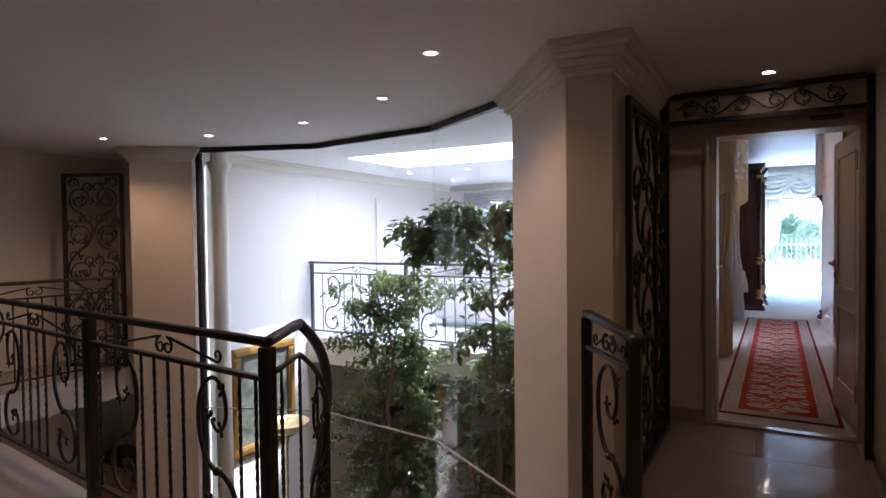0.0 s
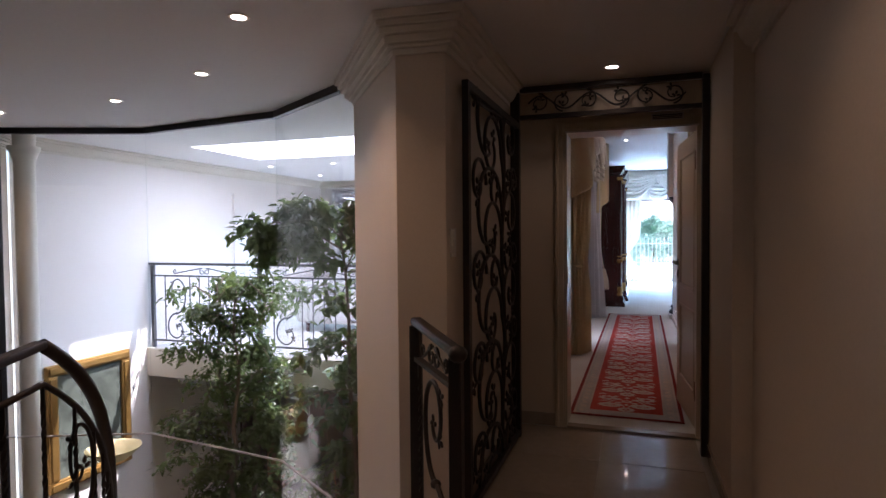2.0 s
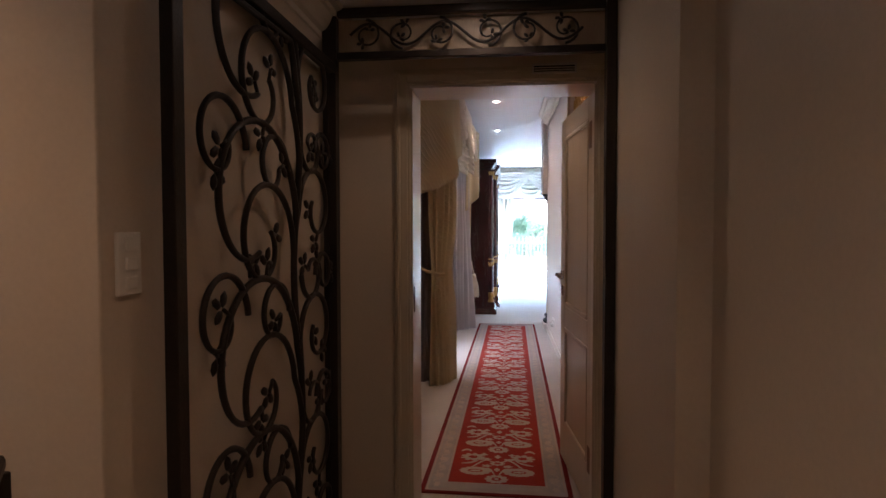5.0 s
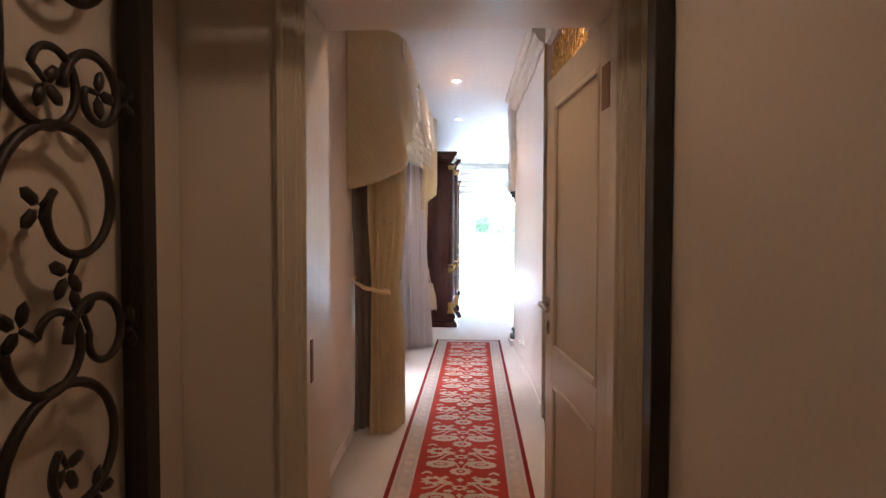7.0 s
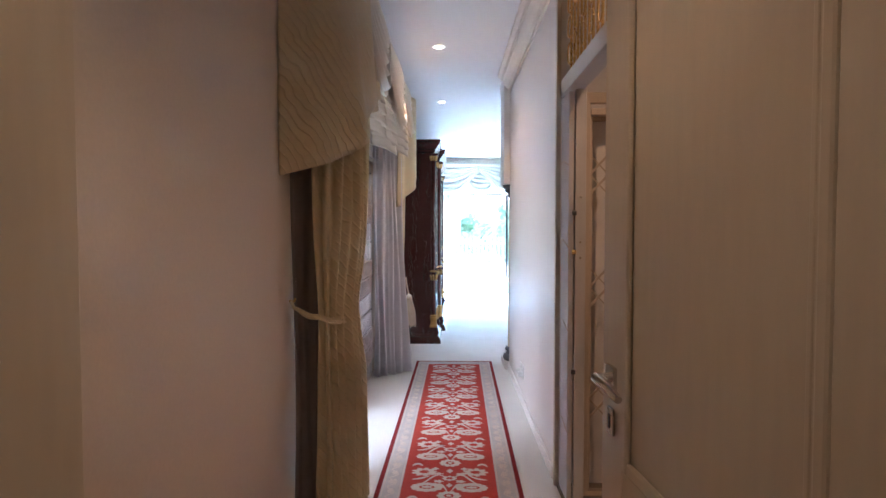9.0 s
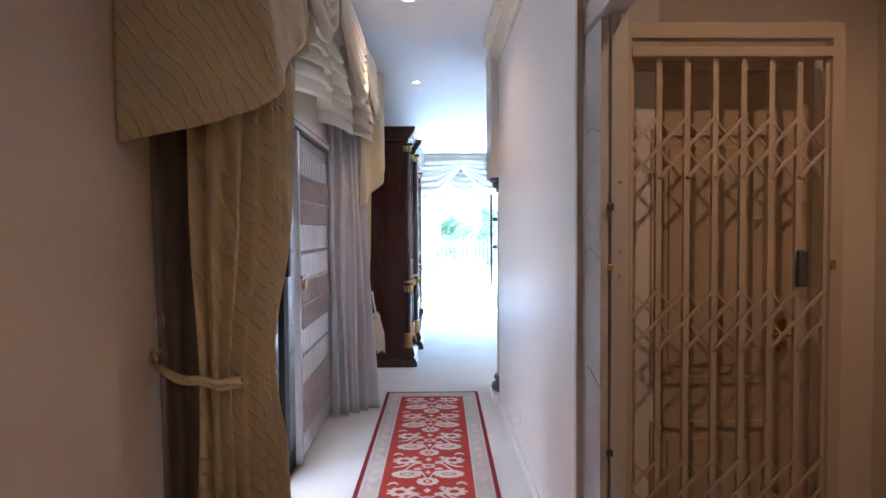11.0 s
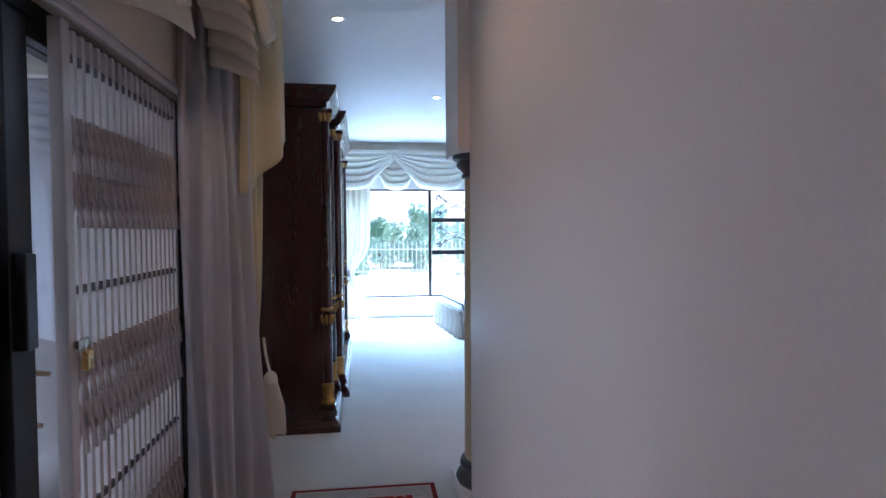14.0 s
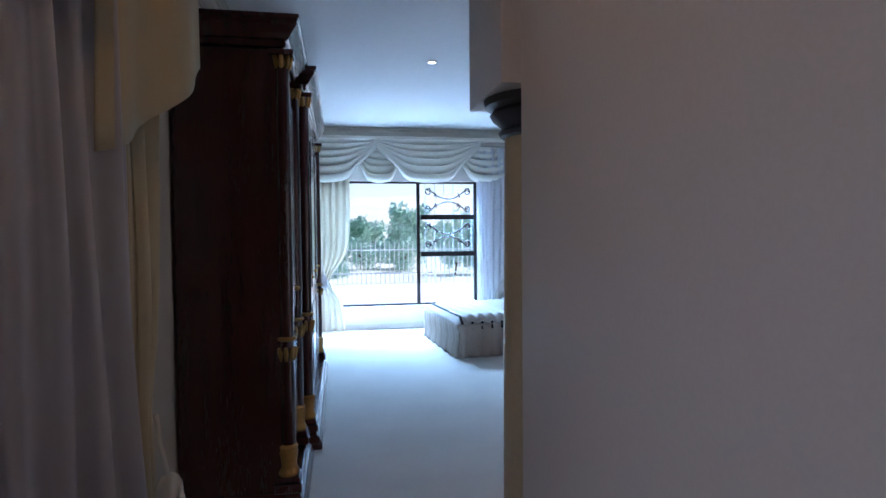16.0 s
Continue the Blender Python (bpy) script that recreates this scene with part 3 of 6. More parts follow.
# ---- wrought iron ----
class Plane:
    """A panel's own plane: u along, z up."""

    def __init__(self, a, b, lift=0.0):
        self.a, self.d = Vector((*a, 0)), (Vector((*b, 0)) - Vector((*a, 0))).normalized()
        self.n = Vector((self.d.y, -self.d.x, 0))
        self.lift = lift

    def at(self, u, z, out=0.0):
        p = self.a + self.d * u + self.n * (out + self.lift)
        return Vector((p.x, p.y, z))


def spiral(cu, cz, r0, r1, a0, turns, n=26):
    """Points of a scroll that winds in from radius r0 to r1 round (cu, cz), from the angle a0 in degrees."""
    out = []
    for i in range(n + 1):
        t = i / n
        r = r1 + (r0 - r1) * (1 - t) ** 1.15
        a = radians(a0 + 360 * turns * t)
        out.append((cu + r * math.cos(a), cz + r * math.sin(a)))
    return out


def leaf_cluster(m, pl, u, z, a, s):
    """Three small forged leaves on a twig."""
    for da, k in ((0, 1.0), (75, 0.8), (-75, 0.8)):
        b = radians(a + da)
        t = pl.at(u + math.cos(b) * s * k, z + math.sin(b) * s * k, 0.004)
        q = Matrix((pl.d * math.cos(b) + Vector((0, 0, math.sin(b))), -pl.d * math.sin(b) + Vector((0, 0, math.cos(b))), pl.n)).transposed()
        m.blob(t, s * 0.72, s * 0.42, s * 0.22, q, 6, 4)


def vine(pl, pts, r=0.009, thin=0.6):
    n = len(pts)
    return Mesh().tube([pl.at(u, z) for u, z in pts], [r * (1 - (1 - thin) * i / n) for i in range(n)], 6)


def scroll_panel(parent, pl, w, z0, z1, r, mat, cols=2, rows=4, rod=0.009):
    """A field of linked scrolls with leaves, mirrored from row to row."""
    cw, ch = w / cols, (z1 - z0) / rows
    for j in range(rows):
        for i in range(cols):
            cu, cz = cw * (i + 0.5), z0 + ch * (j + 0.5)
            s = 1 if (i + j) % 2 else -1
            R = min(cw * 0.52, ch * 0.50)
            big = spiral(cu - s * cw * 0.06, cz - ch * 0.06, R, R * 0.34, -90 * 1, 1.12 * s, 34)
            small = spiral(cu + s * cw * 0.25, cz + ch * 0.36, R * 0.46, R * 0.16, 200 if s > 0 else -20, -1.05 * s, 24)
            part("scroll", vine(pl, big, rod), mat, parent, smooth=True)
            part("scroll", vine(pl, small, rod * 0.85), mat, parent, smooth=True)
            inner = spiral(cu - s * cw * 0.04, cz - ch * 0.10, R * 0.56, R * 0.20, 20 if s > 0 else 160, -1.0 * s, 24)
            tail = spiral(cu - s * cw * 0.34, cz + ch * 0.24, R * 0.40, R * 0.13, -30 if s > 0 else 210, 1.1 * s, 22)
            part("scroll", vine(pl, inner, rod * 0.85), mat, parent, smooth=True)
            part("scroll", vine(pl, tail, rod * 0.8), mat, parent, smooth=True)
            for k, (pts, f) in enumerate(((big, 33), (big, 24), (small, 23), (inner, 23), (tail, 21))):
                lm = Mesh()
                u, z = pts[f]
                ang = random.uniform(0, 360)
                lm.tube([pl.at(*pts[f]), pl.at(u + 0.03 * math.cos(radians(ang)), z + 0.03 * math.sin(radians(ang)))], rod * 0.5, 5)
                leaf_cluster(lm, pl, u + 0.035 * math.cos(radians(ang)), z + 0.035 * math.sin(radians(ang)), ang, 0.031)
                part("leaf_spray", lm, mat, parent, smooth=True)
            if j < rows - 1:
                a, b = big[0], (cu - s * cw * 0.06, cz + ch * 0.94 - R)
                mid = [(cu + s * cw * 0.46 * math.sin(math.pi * t), a[1] + (b[1] - a[1]) * t) for t in [q / 14 for q in range(15)]]
                part("stem", vine(pl, mid, rod, 1.0), mat, parent, smooth=True)


def s_scroll(parent, pl, u, z0, z1, wide, mat, flip=1, rod=0.009):
    """One tall S with a curl at each end and leaf sprays."""
    h = z1 - z0
    zm = z0 + h * 0.42

    def curl(cz, ry, a0, way, sx):
        out = []
        for i in range(45):
            t = i / 44
            k = 1 - 0.74 * max(0.0, (t - 0.30) / 0.70) ** 0.8
            a = radians(a0 + way * 400 * t)
            out.append((u + sx * wide * 0.56 * k * math.cos(a) + sx * 0.10 * wide * max(0, t - 0.4), cz + ry * (k * math.sin(a) + (1 - k) * 0.30 * (1 if a0 < 0 else -1))))
        return out

    up = curl(zm + (z1 - zm) / 2, (z1 - zm) / 2, -90, 1, flip)
    dn = curl(z0 + (zm - z0) / 2, (zm - z0) / 2, 90, 1, flip)
    part("scroll", vine(pl, up, rod), mat, parent, smooth=True)
    part("scroll", vine(pl, dn, rod), mat, parent, smooth=True)
    part("collar", Mesh().blob(pl.at(u, zm), rod * 2.0, rod * 2.0, rod * 1.6, None, 8, 6), mat, parent, smooth=True)
    for p, a in ((up[-1], 80), (up[34], 200), (dn[-1], 20), (dn[34], 140), (up[24], 150), (dn[26], 40)):
        lm = Mesh()
        leaf_cluster(lm, pl, p[0], p[1], a, 0.026)
        part("leaf_spray", lm, mat, parent, smooth=True)


def twisted(m, a, b, r):
    """A square bar with a barley twist."""
    a, b = Vector(a), Vector(b)
    n = 26
    rings = []
    for i in range(n + 1):
        t = i / n
        ang = max(0.0, min(1.0, (t - 0.1) / 0.8)) * math.pi * 7
        p = a.lerp(b, t)
        rings.append([p + Vector((math.cos(ang + k * math.pi / 2), math.sin(ang + k * math.pi / 2), 0)) * r * 1.25 for k in range(4)])
    f = [(i * 4 + k, i * 4 + (k + 1) % 4, (i + 1) * 4 + (k + 1) % 4, (i + 1) * 4 + k) for i in range(n) for k in range(4)]
    return m.add([p for g in rings for p in g], f)


def crest(parent, pl, u0, u1, z0, z1, mat):
    """Paired curls that meet in the gap under the handrail."""
    c, h = (u0 + u1) / 2, z1 - z0
    for s in (-1, 1):
        w = (u1 - u0) * 0.5
        arm = [(c + s * w * t, z1 - 0.012 - (h * 0.72) * t) for t in [i / 8 for i in range(1, 9)]]
        arm += spiral(arm[-1][0], arm[-1][1] + h * 0.28, h * 0.28, h * 0.10, -90, 0.9 * s, 16)[1:]
        part("curl", vine(pl, arm, 0.007), mat, parent, smooth=True)
        heart = spiral(c + s * h * 0.28, z0 + h * 0.42, h * 0.40, h * 0.10, 90, -1.2 * s, 22)
        part("curl", vine(pl, heart, 0.007), mat, parent, smooth=True)


def railing_panel(parent, a, b, mat, top=0.965, low=0.09, bars=(), scrolls=(), curl=True, rod=0.011):
    pl = Plane(a, b)
    w = (Vector(b) - Vector(a)).length
    mid = top - 0.125
    for t in bars:
        part("baluster", twisted(Mesh(), pl.at(w * t, low), pl.at(w * t, mid), 0.007), mat, parent)
    for t, flip in scrolls:
        s_scroll(parent, pl, w * t, low + 0.012, mid - 0.01, 0.235, mat, flip, rod)
    part("mid_rail", Mesh().bar(pl.at(0, mid), pl.at(w, mid), 0.028, 0.018), mat, parent)
    part("bottom_rail", Mesh().bar(pl.at(0, low), pl.at(w, low), 0.028, 0.018), mat, parent)
    if curl:
        crest(parent, pl, w * 0.22, w * 0.78, mid + 0.01, top - 0.01, mat)
    return pl, w


def handrail(parent, pts, mat, w=0.05, h=0.032):
    for a, b in zip(pts, pts[1:]):
        part("handrail", Mesh().bar(a, b, w, h), mat, parent, bevel=0.010)


def post(parent, x, y, z0, z1, mat, s=0.045):
    part("post", Mesh().box(x - s / 2, y - s / 2, z0, x + s / 2, y + s / 2, z1), mat, parent, bevel=0.004)


# guard along the stairwell
P0, P1, P2, P3 = (-1.765, 1.64), (-3.23, 1.80), (-4.69, 1.965), (-5.98, 2.10)
rail = thing("stair_railing", (-3.2, 1.8, 0), "dark wrought iron stairwell railing with scrolls and twisted balusters", "railing", "iron railings")
for a, b in ((P1, P0), (P2, P1), (P3, P2)):
    railing_panel(rail, a, b, IRON, bars=(0.07, 0.36, 0.44, 0.52, 0.60, 0.88, 0.95), scrolls=((0.24, 1), (0.77, -1)))
for x, y in (P0, P1, P2, P3):
    post(rail, x, y, -0.004, 0.965, IRON, 0.05)
handrail(rail, [(*P3, 0.983), (*P2, 0.983), (*P1, 0.983), (*P0, 0.983)], IRON)

# the rail that goes down with the stairs
down = thing("stair_handrail", (-1.89, 1.94, -0.2), "dark wrought iron handrail curving down the stairs", "railing", "iron railings")
AP = Vector((-1.885, 1.94, 1.005))
AWAY, ASIDE = Vector((-0.745, 0.667, 0)), Vector((0.667, 0.745, 0))


def descent(s, under=0.0):
    """The stair rail's line, s metres on from its highest point."""
    drop = 1.1 * s if s < 0.4 else 0.44 + 0.85 * (s - 0.4)
    return AP + AWAY * s + ASIDE * (0.19 * (1 - math.exp(-s / 0.17))) + Vector((0, 0, -drop - under))


steps_down = (0.03, 0.06, 0.10, 0.14, 0.19, 0.25, 0.32, 0.40, 0.5, 0.65, 0.85, 1.1, 1.4)
top = [Vector((*P0, 0.983)), AP] + [descent(s) for s in steps_down]
handrail(down, [tuple(p) for p in top[:2]], IRON)
part("handrail", Mesh().tube(top[1:], 0.024, 8), IRON, down, smooth=True)
part("mid_rail", Mesh().tube([p - Vector((0, 0, 0.135)) for p in top], 0.012, 6), IRON, down, smooth=True)
part("bottom_rail", Mesh().tube([p - Vector((0, 0, 0.86)) for p in top], 0.012, 6), IRON, down, smooth=True)
for p in [Vector((*P0, 0.983)).lerp(AP, 0.4), AP] + [descent(0.10 + 0.12 * i) for i in range(11)]:
    part("baluster", twisted(Mesh(), p - Vector((0, 0, 0.86)), p - Vector((0, 0, 0.135)), 0.007), IRON, down)
c0, c1 = descent(0.0), descent(0.22)
dpl = Plane((c0.x, c0.y), (c1.x, c1.y))
s_scroll(down, dpl, 0.17, 0.02, 0.70, 0.15, IRON, 1)

# short guard at the stair head
guard = thing("stair_guard", (-0.70, 2.60, 0), "short dark iron guard rail beside the pier", "railing", "iron railings")
A, B = (-0.557, 2.39), (-0.86, 2.80)
railing_panel(guard, A, B, IRON, bars=(0.10, 0.90), scrolls=((0.48, 1),))
post(guard, *A, -0.004, 0.95, IRON)
post(guard, *B, -0.004, 0.98, IRON)
handrail(guard, [(-0.545, 2.375, 0.965), (*B, 1.0)], IRON)
part("knob", Mesh().blob((-0.545, 2.372, 0.962), 0.034, 0.034, 0.03, None, 12, 8), IRON, guard, smooth=True)

# guard across the stairwell
back = thing("gallery_railing", (-6.05, 3.0, 0), "dark wrought iron railing along the far gallery", "railing", "iron railings")
for a, b in (((-6.10, 2.15), (-5.98, 3.60)), ((-6.25, 0.7), (-6.10, 2.15))):
    railing_panel(back, a, b, IRON, bars=(0.08, 0.38, 0.46, 0.54, 0.62, 0.93), scrolls=((0.24, 1), (0.78, -1)))
    post(back, *b, 0, 0.965, IRON)
handrail(back, [(-6.25, 0.7, 0.985), (-6.10, 2.15, 0.985), (-5.97, 3.64, 0.985)], IRON)

# lounge balcony
balc = thing("balcony_railing", (-3.2, 6.08, 0), "slender grey wrought iron balcony railing over the atrium", "railing", "iron railings")
XS = [-5.55, -4.02, -2.49, -0.96]
for x0, x1 in zip(XS, XS[1:]):
    railing_panel(balc, (x0, 6.09), (x1, 6.09), IRON_GREY, top=1.0, bars=(0.12, 0.36, 0.45, 0.54, 0.63, 0.90), scrolls=((0.23, 1), (0.77, -1)))
for x in XS:
    post(balc, x, 6.09, 0, 1.0, IRON_GREY, 0.04)
handrail(balc, [(XS[0] - 0.05, 6.09, 1.018), (XS[-1], 6.09, 1.018)], IRON_GREY, 0.045, 0.03)


# the open gate, its frame and the scrolled overpanel
def iron_gate():
    g = thing("iron_gate", (-0.715, 3.76, 0.01), "dark wrought iron gate with leafy scrolls folded open against the wall", "gate")
    pl = Plane((-0.71, 4.33), (-0.73, 3.13))
    for u in (0.02, 1.18):
        part("stile", Mesh().bar(pl.at(u, 0.015), pl.at(u, 2.085), 0.045, 0.032, (1, 0, 0)), IRON, g, bevel=0.003)
    for z in (0.035, 2.065):
        part("rail", Mesh().bar(pl.at(0.0, z), pl.at(1.2, z), 0.032, 0.04), IRON, g, bevel=0.003)
    random.seed(4)
    p2 = Plane((-0.712, 4.29), (-0.729, 3.17))
    stem = [(0.40 + 0.035 * math.sin(z * 6.3), z) for z in [0.06 + 0.033 * i for i in range(61)]]
    part("stem", vine(p2, stem, 0.0125, 1.0), IRON, g, smooth=True)

    def tendril(cu, cz, r0, r1, a0, turns, rod, sprays):
        pts = spiral(cu, cz, r0, r1, a0, turns, 40)
        low = pts[0][1] - 0.20
        foot = 0.40 + 0.035 * math.sin(low * 6.3)
        lead = [] if rod < 0.0105 else [(foot + (pts[0][0] - foot) * q * q, low + 0.20 * q) for q in (0, 0.2, 0.4, 0.6, 0.8)]
        pts = [p for p in lead + pts if 0.05 < p[1] < 2.05]
        if len(pts) < 10:
            return
        part("scroll", vine(p2, pts, rod, 0.7), IRON, g, smooth=True)
        for k in sprays:
            u, z = pts[int(k * (len(pts) - 1))]
            ang = random.uniform(0, 360)
            e = (u + 0.04 * math.cos(radians(ang)), z + 0.04 * math.sin(radians(ang)))
            lm = Mesh().tube([p2.at(u, z), p2.at(*e)], 0.006, 5)
            leaf_cluster(lm, p2, *e, ang, 0.034)
            part("leaf_spray", lm, IRON, g, smooth=True)

    for j in range(5):
        zc = 0.02 + 0.47 * j
        tendril(0.745, zc + 0.02, 0.335, 0.13, 180, -0.80, 0.0125, (1.0,))
        tendril(0.665, zc - 0.08, 0.225, 0.055, 180, -1.12, 0.011, (1.0, 0.72))
        tendril(0.935, zc + 0.19, 0.150, 0.045, 180, -1.05, 0.010, (1.0, 0.6))
        tendril(0.205, zc + 0.04, 0.180, 0.050, 0, 1.10, 0.011, (1.0, 0.7))
        tendril(0.125, zc + 0.26, 0.095, 0.035, 0, 1.05, 0.010, (1.0, 0.5))
        tendril(0.255, zc + 0.27, 0.110, 0.040, 0, -0.95, 0.010, (1.0,))
        tendril(0.600, zc + 0.16, 0.120, 0.045, 180, -1.0, 0.010, (1.0,))


iron_gate()


def gate_frame():
    f = thing("gate_frame", (-0.15, 4.33, 0), "dark iron gate frame with a scrolled overpanel", "gate frame", kind="structure")
    part("post", Mesh().box(-0.755, 4.30, 0, -0.695, 4.345, 2.30), IRON, f, bevel=0.003)
    part("post", Mesh().box(0.409, 4.285, 0, 0.449, 4.345, 2.30), IRON, f, bevel=0.003)
    part("rail", Mesh().box(-0.695, 4.305, 2.285, 0.409, 4.34, 2.318), IRON, f, bevel=0.003)
    part("rail", Mesh().box(-0.695, 4.305, 2.105, 0.409, 4.34, 2.135), IRON, f, bevel=0.003)
    # Brown stands for the shade on the wall behind the scrolls.
    part("backing", Mesh().box(-0.72, 4.36, 2.137, 0.42, 4.37, 2.284), PINE, f, "backing board browned for shade")
    pl = Plane((-0.66, 4.325), (0.34, 4.325))
    part("stem", vine(pl, [(0.02 + 0.96 * t, 2.21 + 0.045 * math.sin(t * 6 * math.pi)) for t in [k / 48 for k in range(49)]], 0.006, 1.0), IRON, f, smooth=True)
    for i in range(3):
        for s in (-1, 1):
            c = 0.5 + s * (0.10 + 0.155 * i)
            pts = spiral(c, 2.21, 0.062, 0.022, 90 * s if i % 2 else -90 * s, 1.1 * s, 22)
            part("scroll", vine(pl, pts, 0.006), IRON, f, smooth=True)
            for k, a in ((-1, 40 * i), (11, 100 + 40 * i)):
                lm = Mesh()
                leaf_cluster(lm, pl, *pts[k], a, 0.018)
                part("leaf_spray", lm, IRON, f, smooth=True)


gate_frame()


def far_panel():
    g = thing("iron_screen", (-6.6, 3.9, 0), "tall dark wrought iron scrolled screen beside the pillar", "screen")
    pl = Plane((-6.66, 3.48), (-6.1, 3.78))
    for u in (0.0, 0.62):
        part("stile", Mesh().bar(pl.at(u, 0.0), pl.at(u, 2.06), 0.04, 0.03, (1, 0, 0)), IRON, g)
    for z in (0.03, 2.06):
        part("rail", Mesh().bar(pl.at(-0.02, z), pl.at(0.64, z), 0.03, 0.035), IRON, g)
    scroll_panel(g, Plane((-6.64, 3.49), (-6.1, 3.78)), 0.58, 0.06, 2.03, 0.2, IRON, 2, 5, 0.010)


far_panel()


# ---- the doorway ----
def doorway():
    f = thing("door_1", (0, 4.61, 0), "cream panelled bedroom door standing open into the passage", "door", kind="structure")
    # lining and architraves
    part("lining", Mesh().box(-0.465, 4.60, 0, -0.42, 4.86, 2.05), TRIM, f, bevel=0.003)
    part("lining", Mesh().box(0.41, 4.60, 0, 0.484, 4.672, 2.05).box(0.468, 4.672, 0, 0.484, 4.86, 2.05), TRIM, f, bevel=0.003)
    part("lining", Mesh().box(-0.465, 4.60, 2.05, 0.484, 4.86, 2.095), WALL_PALE, f, bevel=0.003)
    prof = ((0.0, 0.075, 0.012), (0.012, 0.065, 0.020), (0.045, 0.062, 0.027))
    for y0, s in ((4.60, -1), (4.86, 1)):
        m = Mesh()
        for a, b, t in prof:
            m.box(-0.43 - b, y0, 0, -0.43 - a, y0 + s * t, 2.06 + b)
            m.box(0.42 + a, y0, 0, min(0.42 + b, 0.488 if s < 0 else 9), y0 + s * t, 2.06 + b)
            m.box(-0.43 - a, y0, 2.06 + a, 0.42 + a, y0 + s * t, 2.06 + b)
        part("architrave", m, TRIM, f, "cream moulded architrave", bevel=0.003)
    # the leaf, hinged at the east jamb, open a little past a right angle
    o, q = Vector((0.446, 4.705, 0.012)), Matrix.Rotation(radians(95.2), 3, "Z")

    def at(u, w, z):
        return o + q @ Vector((u, -w, 0)) + Vector((0, 0, z))

    def slab(u0, u1, w0, w1, z0, z1):
        p = [at(u, w, z) for z in (z0, z1) for u, w in ((u0, w0), (u1, w0), (u1, w1), (u0, w1))]
        return p, [(3, 2, 1, 0), (4, 5, 6, 7), (0, 1, 5, 4), (1, 2, 6, 5), (2, 3, 7, 6), (3, 0, 4, 7)]

    W, T = 0.80, 0.042
    m = Mesh()
    for u0, u1, z0, z1 in ((0, 0.115, 0, 2.03), (W - 0.115, W, 0, 2.03), (0.115, W - 0.115, 0, 0.22), (0.115, W - 0.115, 1.92, 2.03), (0.115, W - 0.115, 0.80, 0.93)):
        m.add(*slab(u0, u1, -T / 2, T / 2, z0, z1))
    leaf = part("leaf", m, TRIM, f, "cream painted door leaf", bevel=0.003)
    for z0, z1 in ((0.22, 0.80), (0.93, 1.92)):
        part("panel", Mesh().add(*slab(0.115, W - 0.115, -0.010, 0.010, z0, z1)), TRIM, leaf)
        mm = Mesh()
        for w in (-1, 1):
            for a, b, c, d in ((0.115, 0.140, z0, z1), (W - 0.140, W - 0.115, z0, z1), (0.140, W - 0.140, z0, z0 + 0.025), (0.140, W - 0.140, z1 - 0.025, z1)):
                mm.add(*slab(a, b, w * 0.010, w * 0.024, c, d))
        part("panel_moulding", mm, TRIM, leaf, bevel=0.006)
    # lever and lock on both faces
    for w in (-1, 1):
        u = W - 0.06
        m = Mesh()
        m.add(*slab(u - 0.024, u + 0.024, w * T / 2, w * (T / 2 + 0.008), 1.085, 1.135))
        m.tube([at(u, w * T / 2, 1.11), at(u, w * (T / 2 + 0.036), 1.11)], 0.010, 10)
        m.tube([at(u, w * (T / 2 + 0.036), 1.11), at(u - 0.05, w * (T / 2 + 0.040), 1.113), at(u - 0.105, w * (T / 2 + 0.038), 1.103), at(u - 0.125, w * (T / 2 + 0.036), 1.098)], [0.012, 0.012, 0.010, 0.008], 10)
        part("door_handle", m, CHROME, leaf, "satin nickel lever handle", smooth="auto")
        m = Mesh()
        m.add(*slab(u - 0.018, u + 0.018, w * T / 2, w * (T / 2 + 0.007), 0.985, 1.045))
        part("escutcheon", m, CHROME, leaf, "oval keyhole plate", bevel=0.012)
        part("keyhole", Mesh().add(*slab(u - 0.004, u + 0.004, w * (T / 2 + 0.0072), w * (T / 2 + 0.0085), 1.0, 1.03)), BLACK, leaf)
    part("strike_plate", Mesh().box(-0.4202, 4.632, 1.00, -0.4175, 4.656, 1.12), DARK_BRASS, f, "dull brass strike plate")
    for z in (0.22, 1.80):
        part("hinge_plate", Mesh().add(*slab(0.02, 0.09, -T / 2 - 0.003, -T / 2 - 0.0002, z - 0.03, z + 0.10)), DARK_BRASS, leaf, "brown hinge plate", bevel=0.002)
        m = Mesh()
        m.tube([at(-0.008, -0.012, z), at(-0.008, -0.012, z + 0.10)], 0.008, 8)
        m.box(0.4645, 4.68, z + 0.012, 0.4678, 4.74, z + 0.112)
        part("hinge", m, BRASS, f, "dull brass hinge", smooth="auto")


doorway()

# vent above the door
v = thing("air_vent", (0.23, 4.6, 2.09), "small louvred metal vent above the doorway", "vent")
part("frame", Mesh().box(0.13, 4.562, 2.128, 0.325, 4.575, 2.136).box(0.13, 4.562, 2.092, 0.325, 4.575, 2.099).box(0.13, 4.562, 2.092, 0.137, 4.575, 2.136).box(0.318, 4.562, 2.092, 0.325, 4.575, 2.136), STEEL_PAINT, v)
part("backing", Mesh().box(0.137, 4.570, 2.099, 0.318, 4.5735, 2.128), BLACK, v)
for i in range(2):
    part("slat", Mesh().box(0.137, 4.564, 2.106 + 0.010 * i, 0.318, 4.569, 2.109 + 0.010 * i), STEEL_PAINT, v)

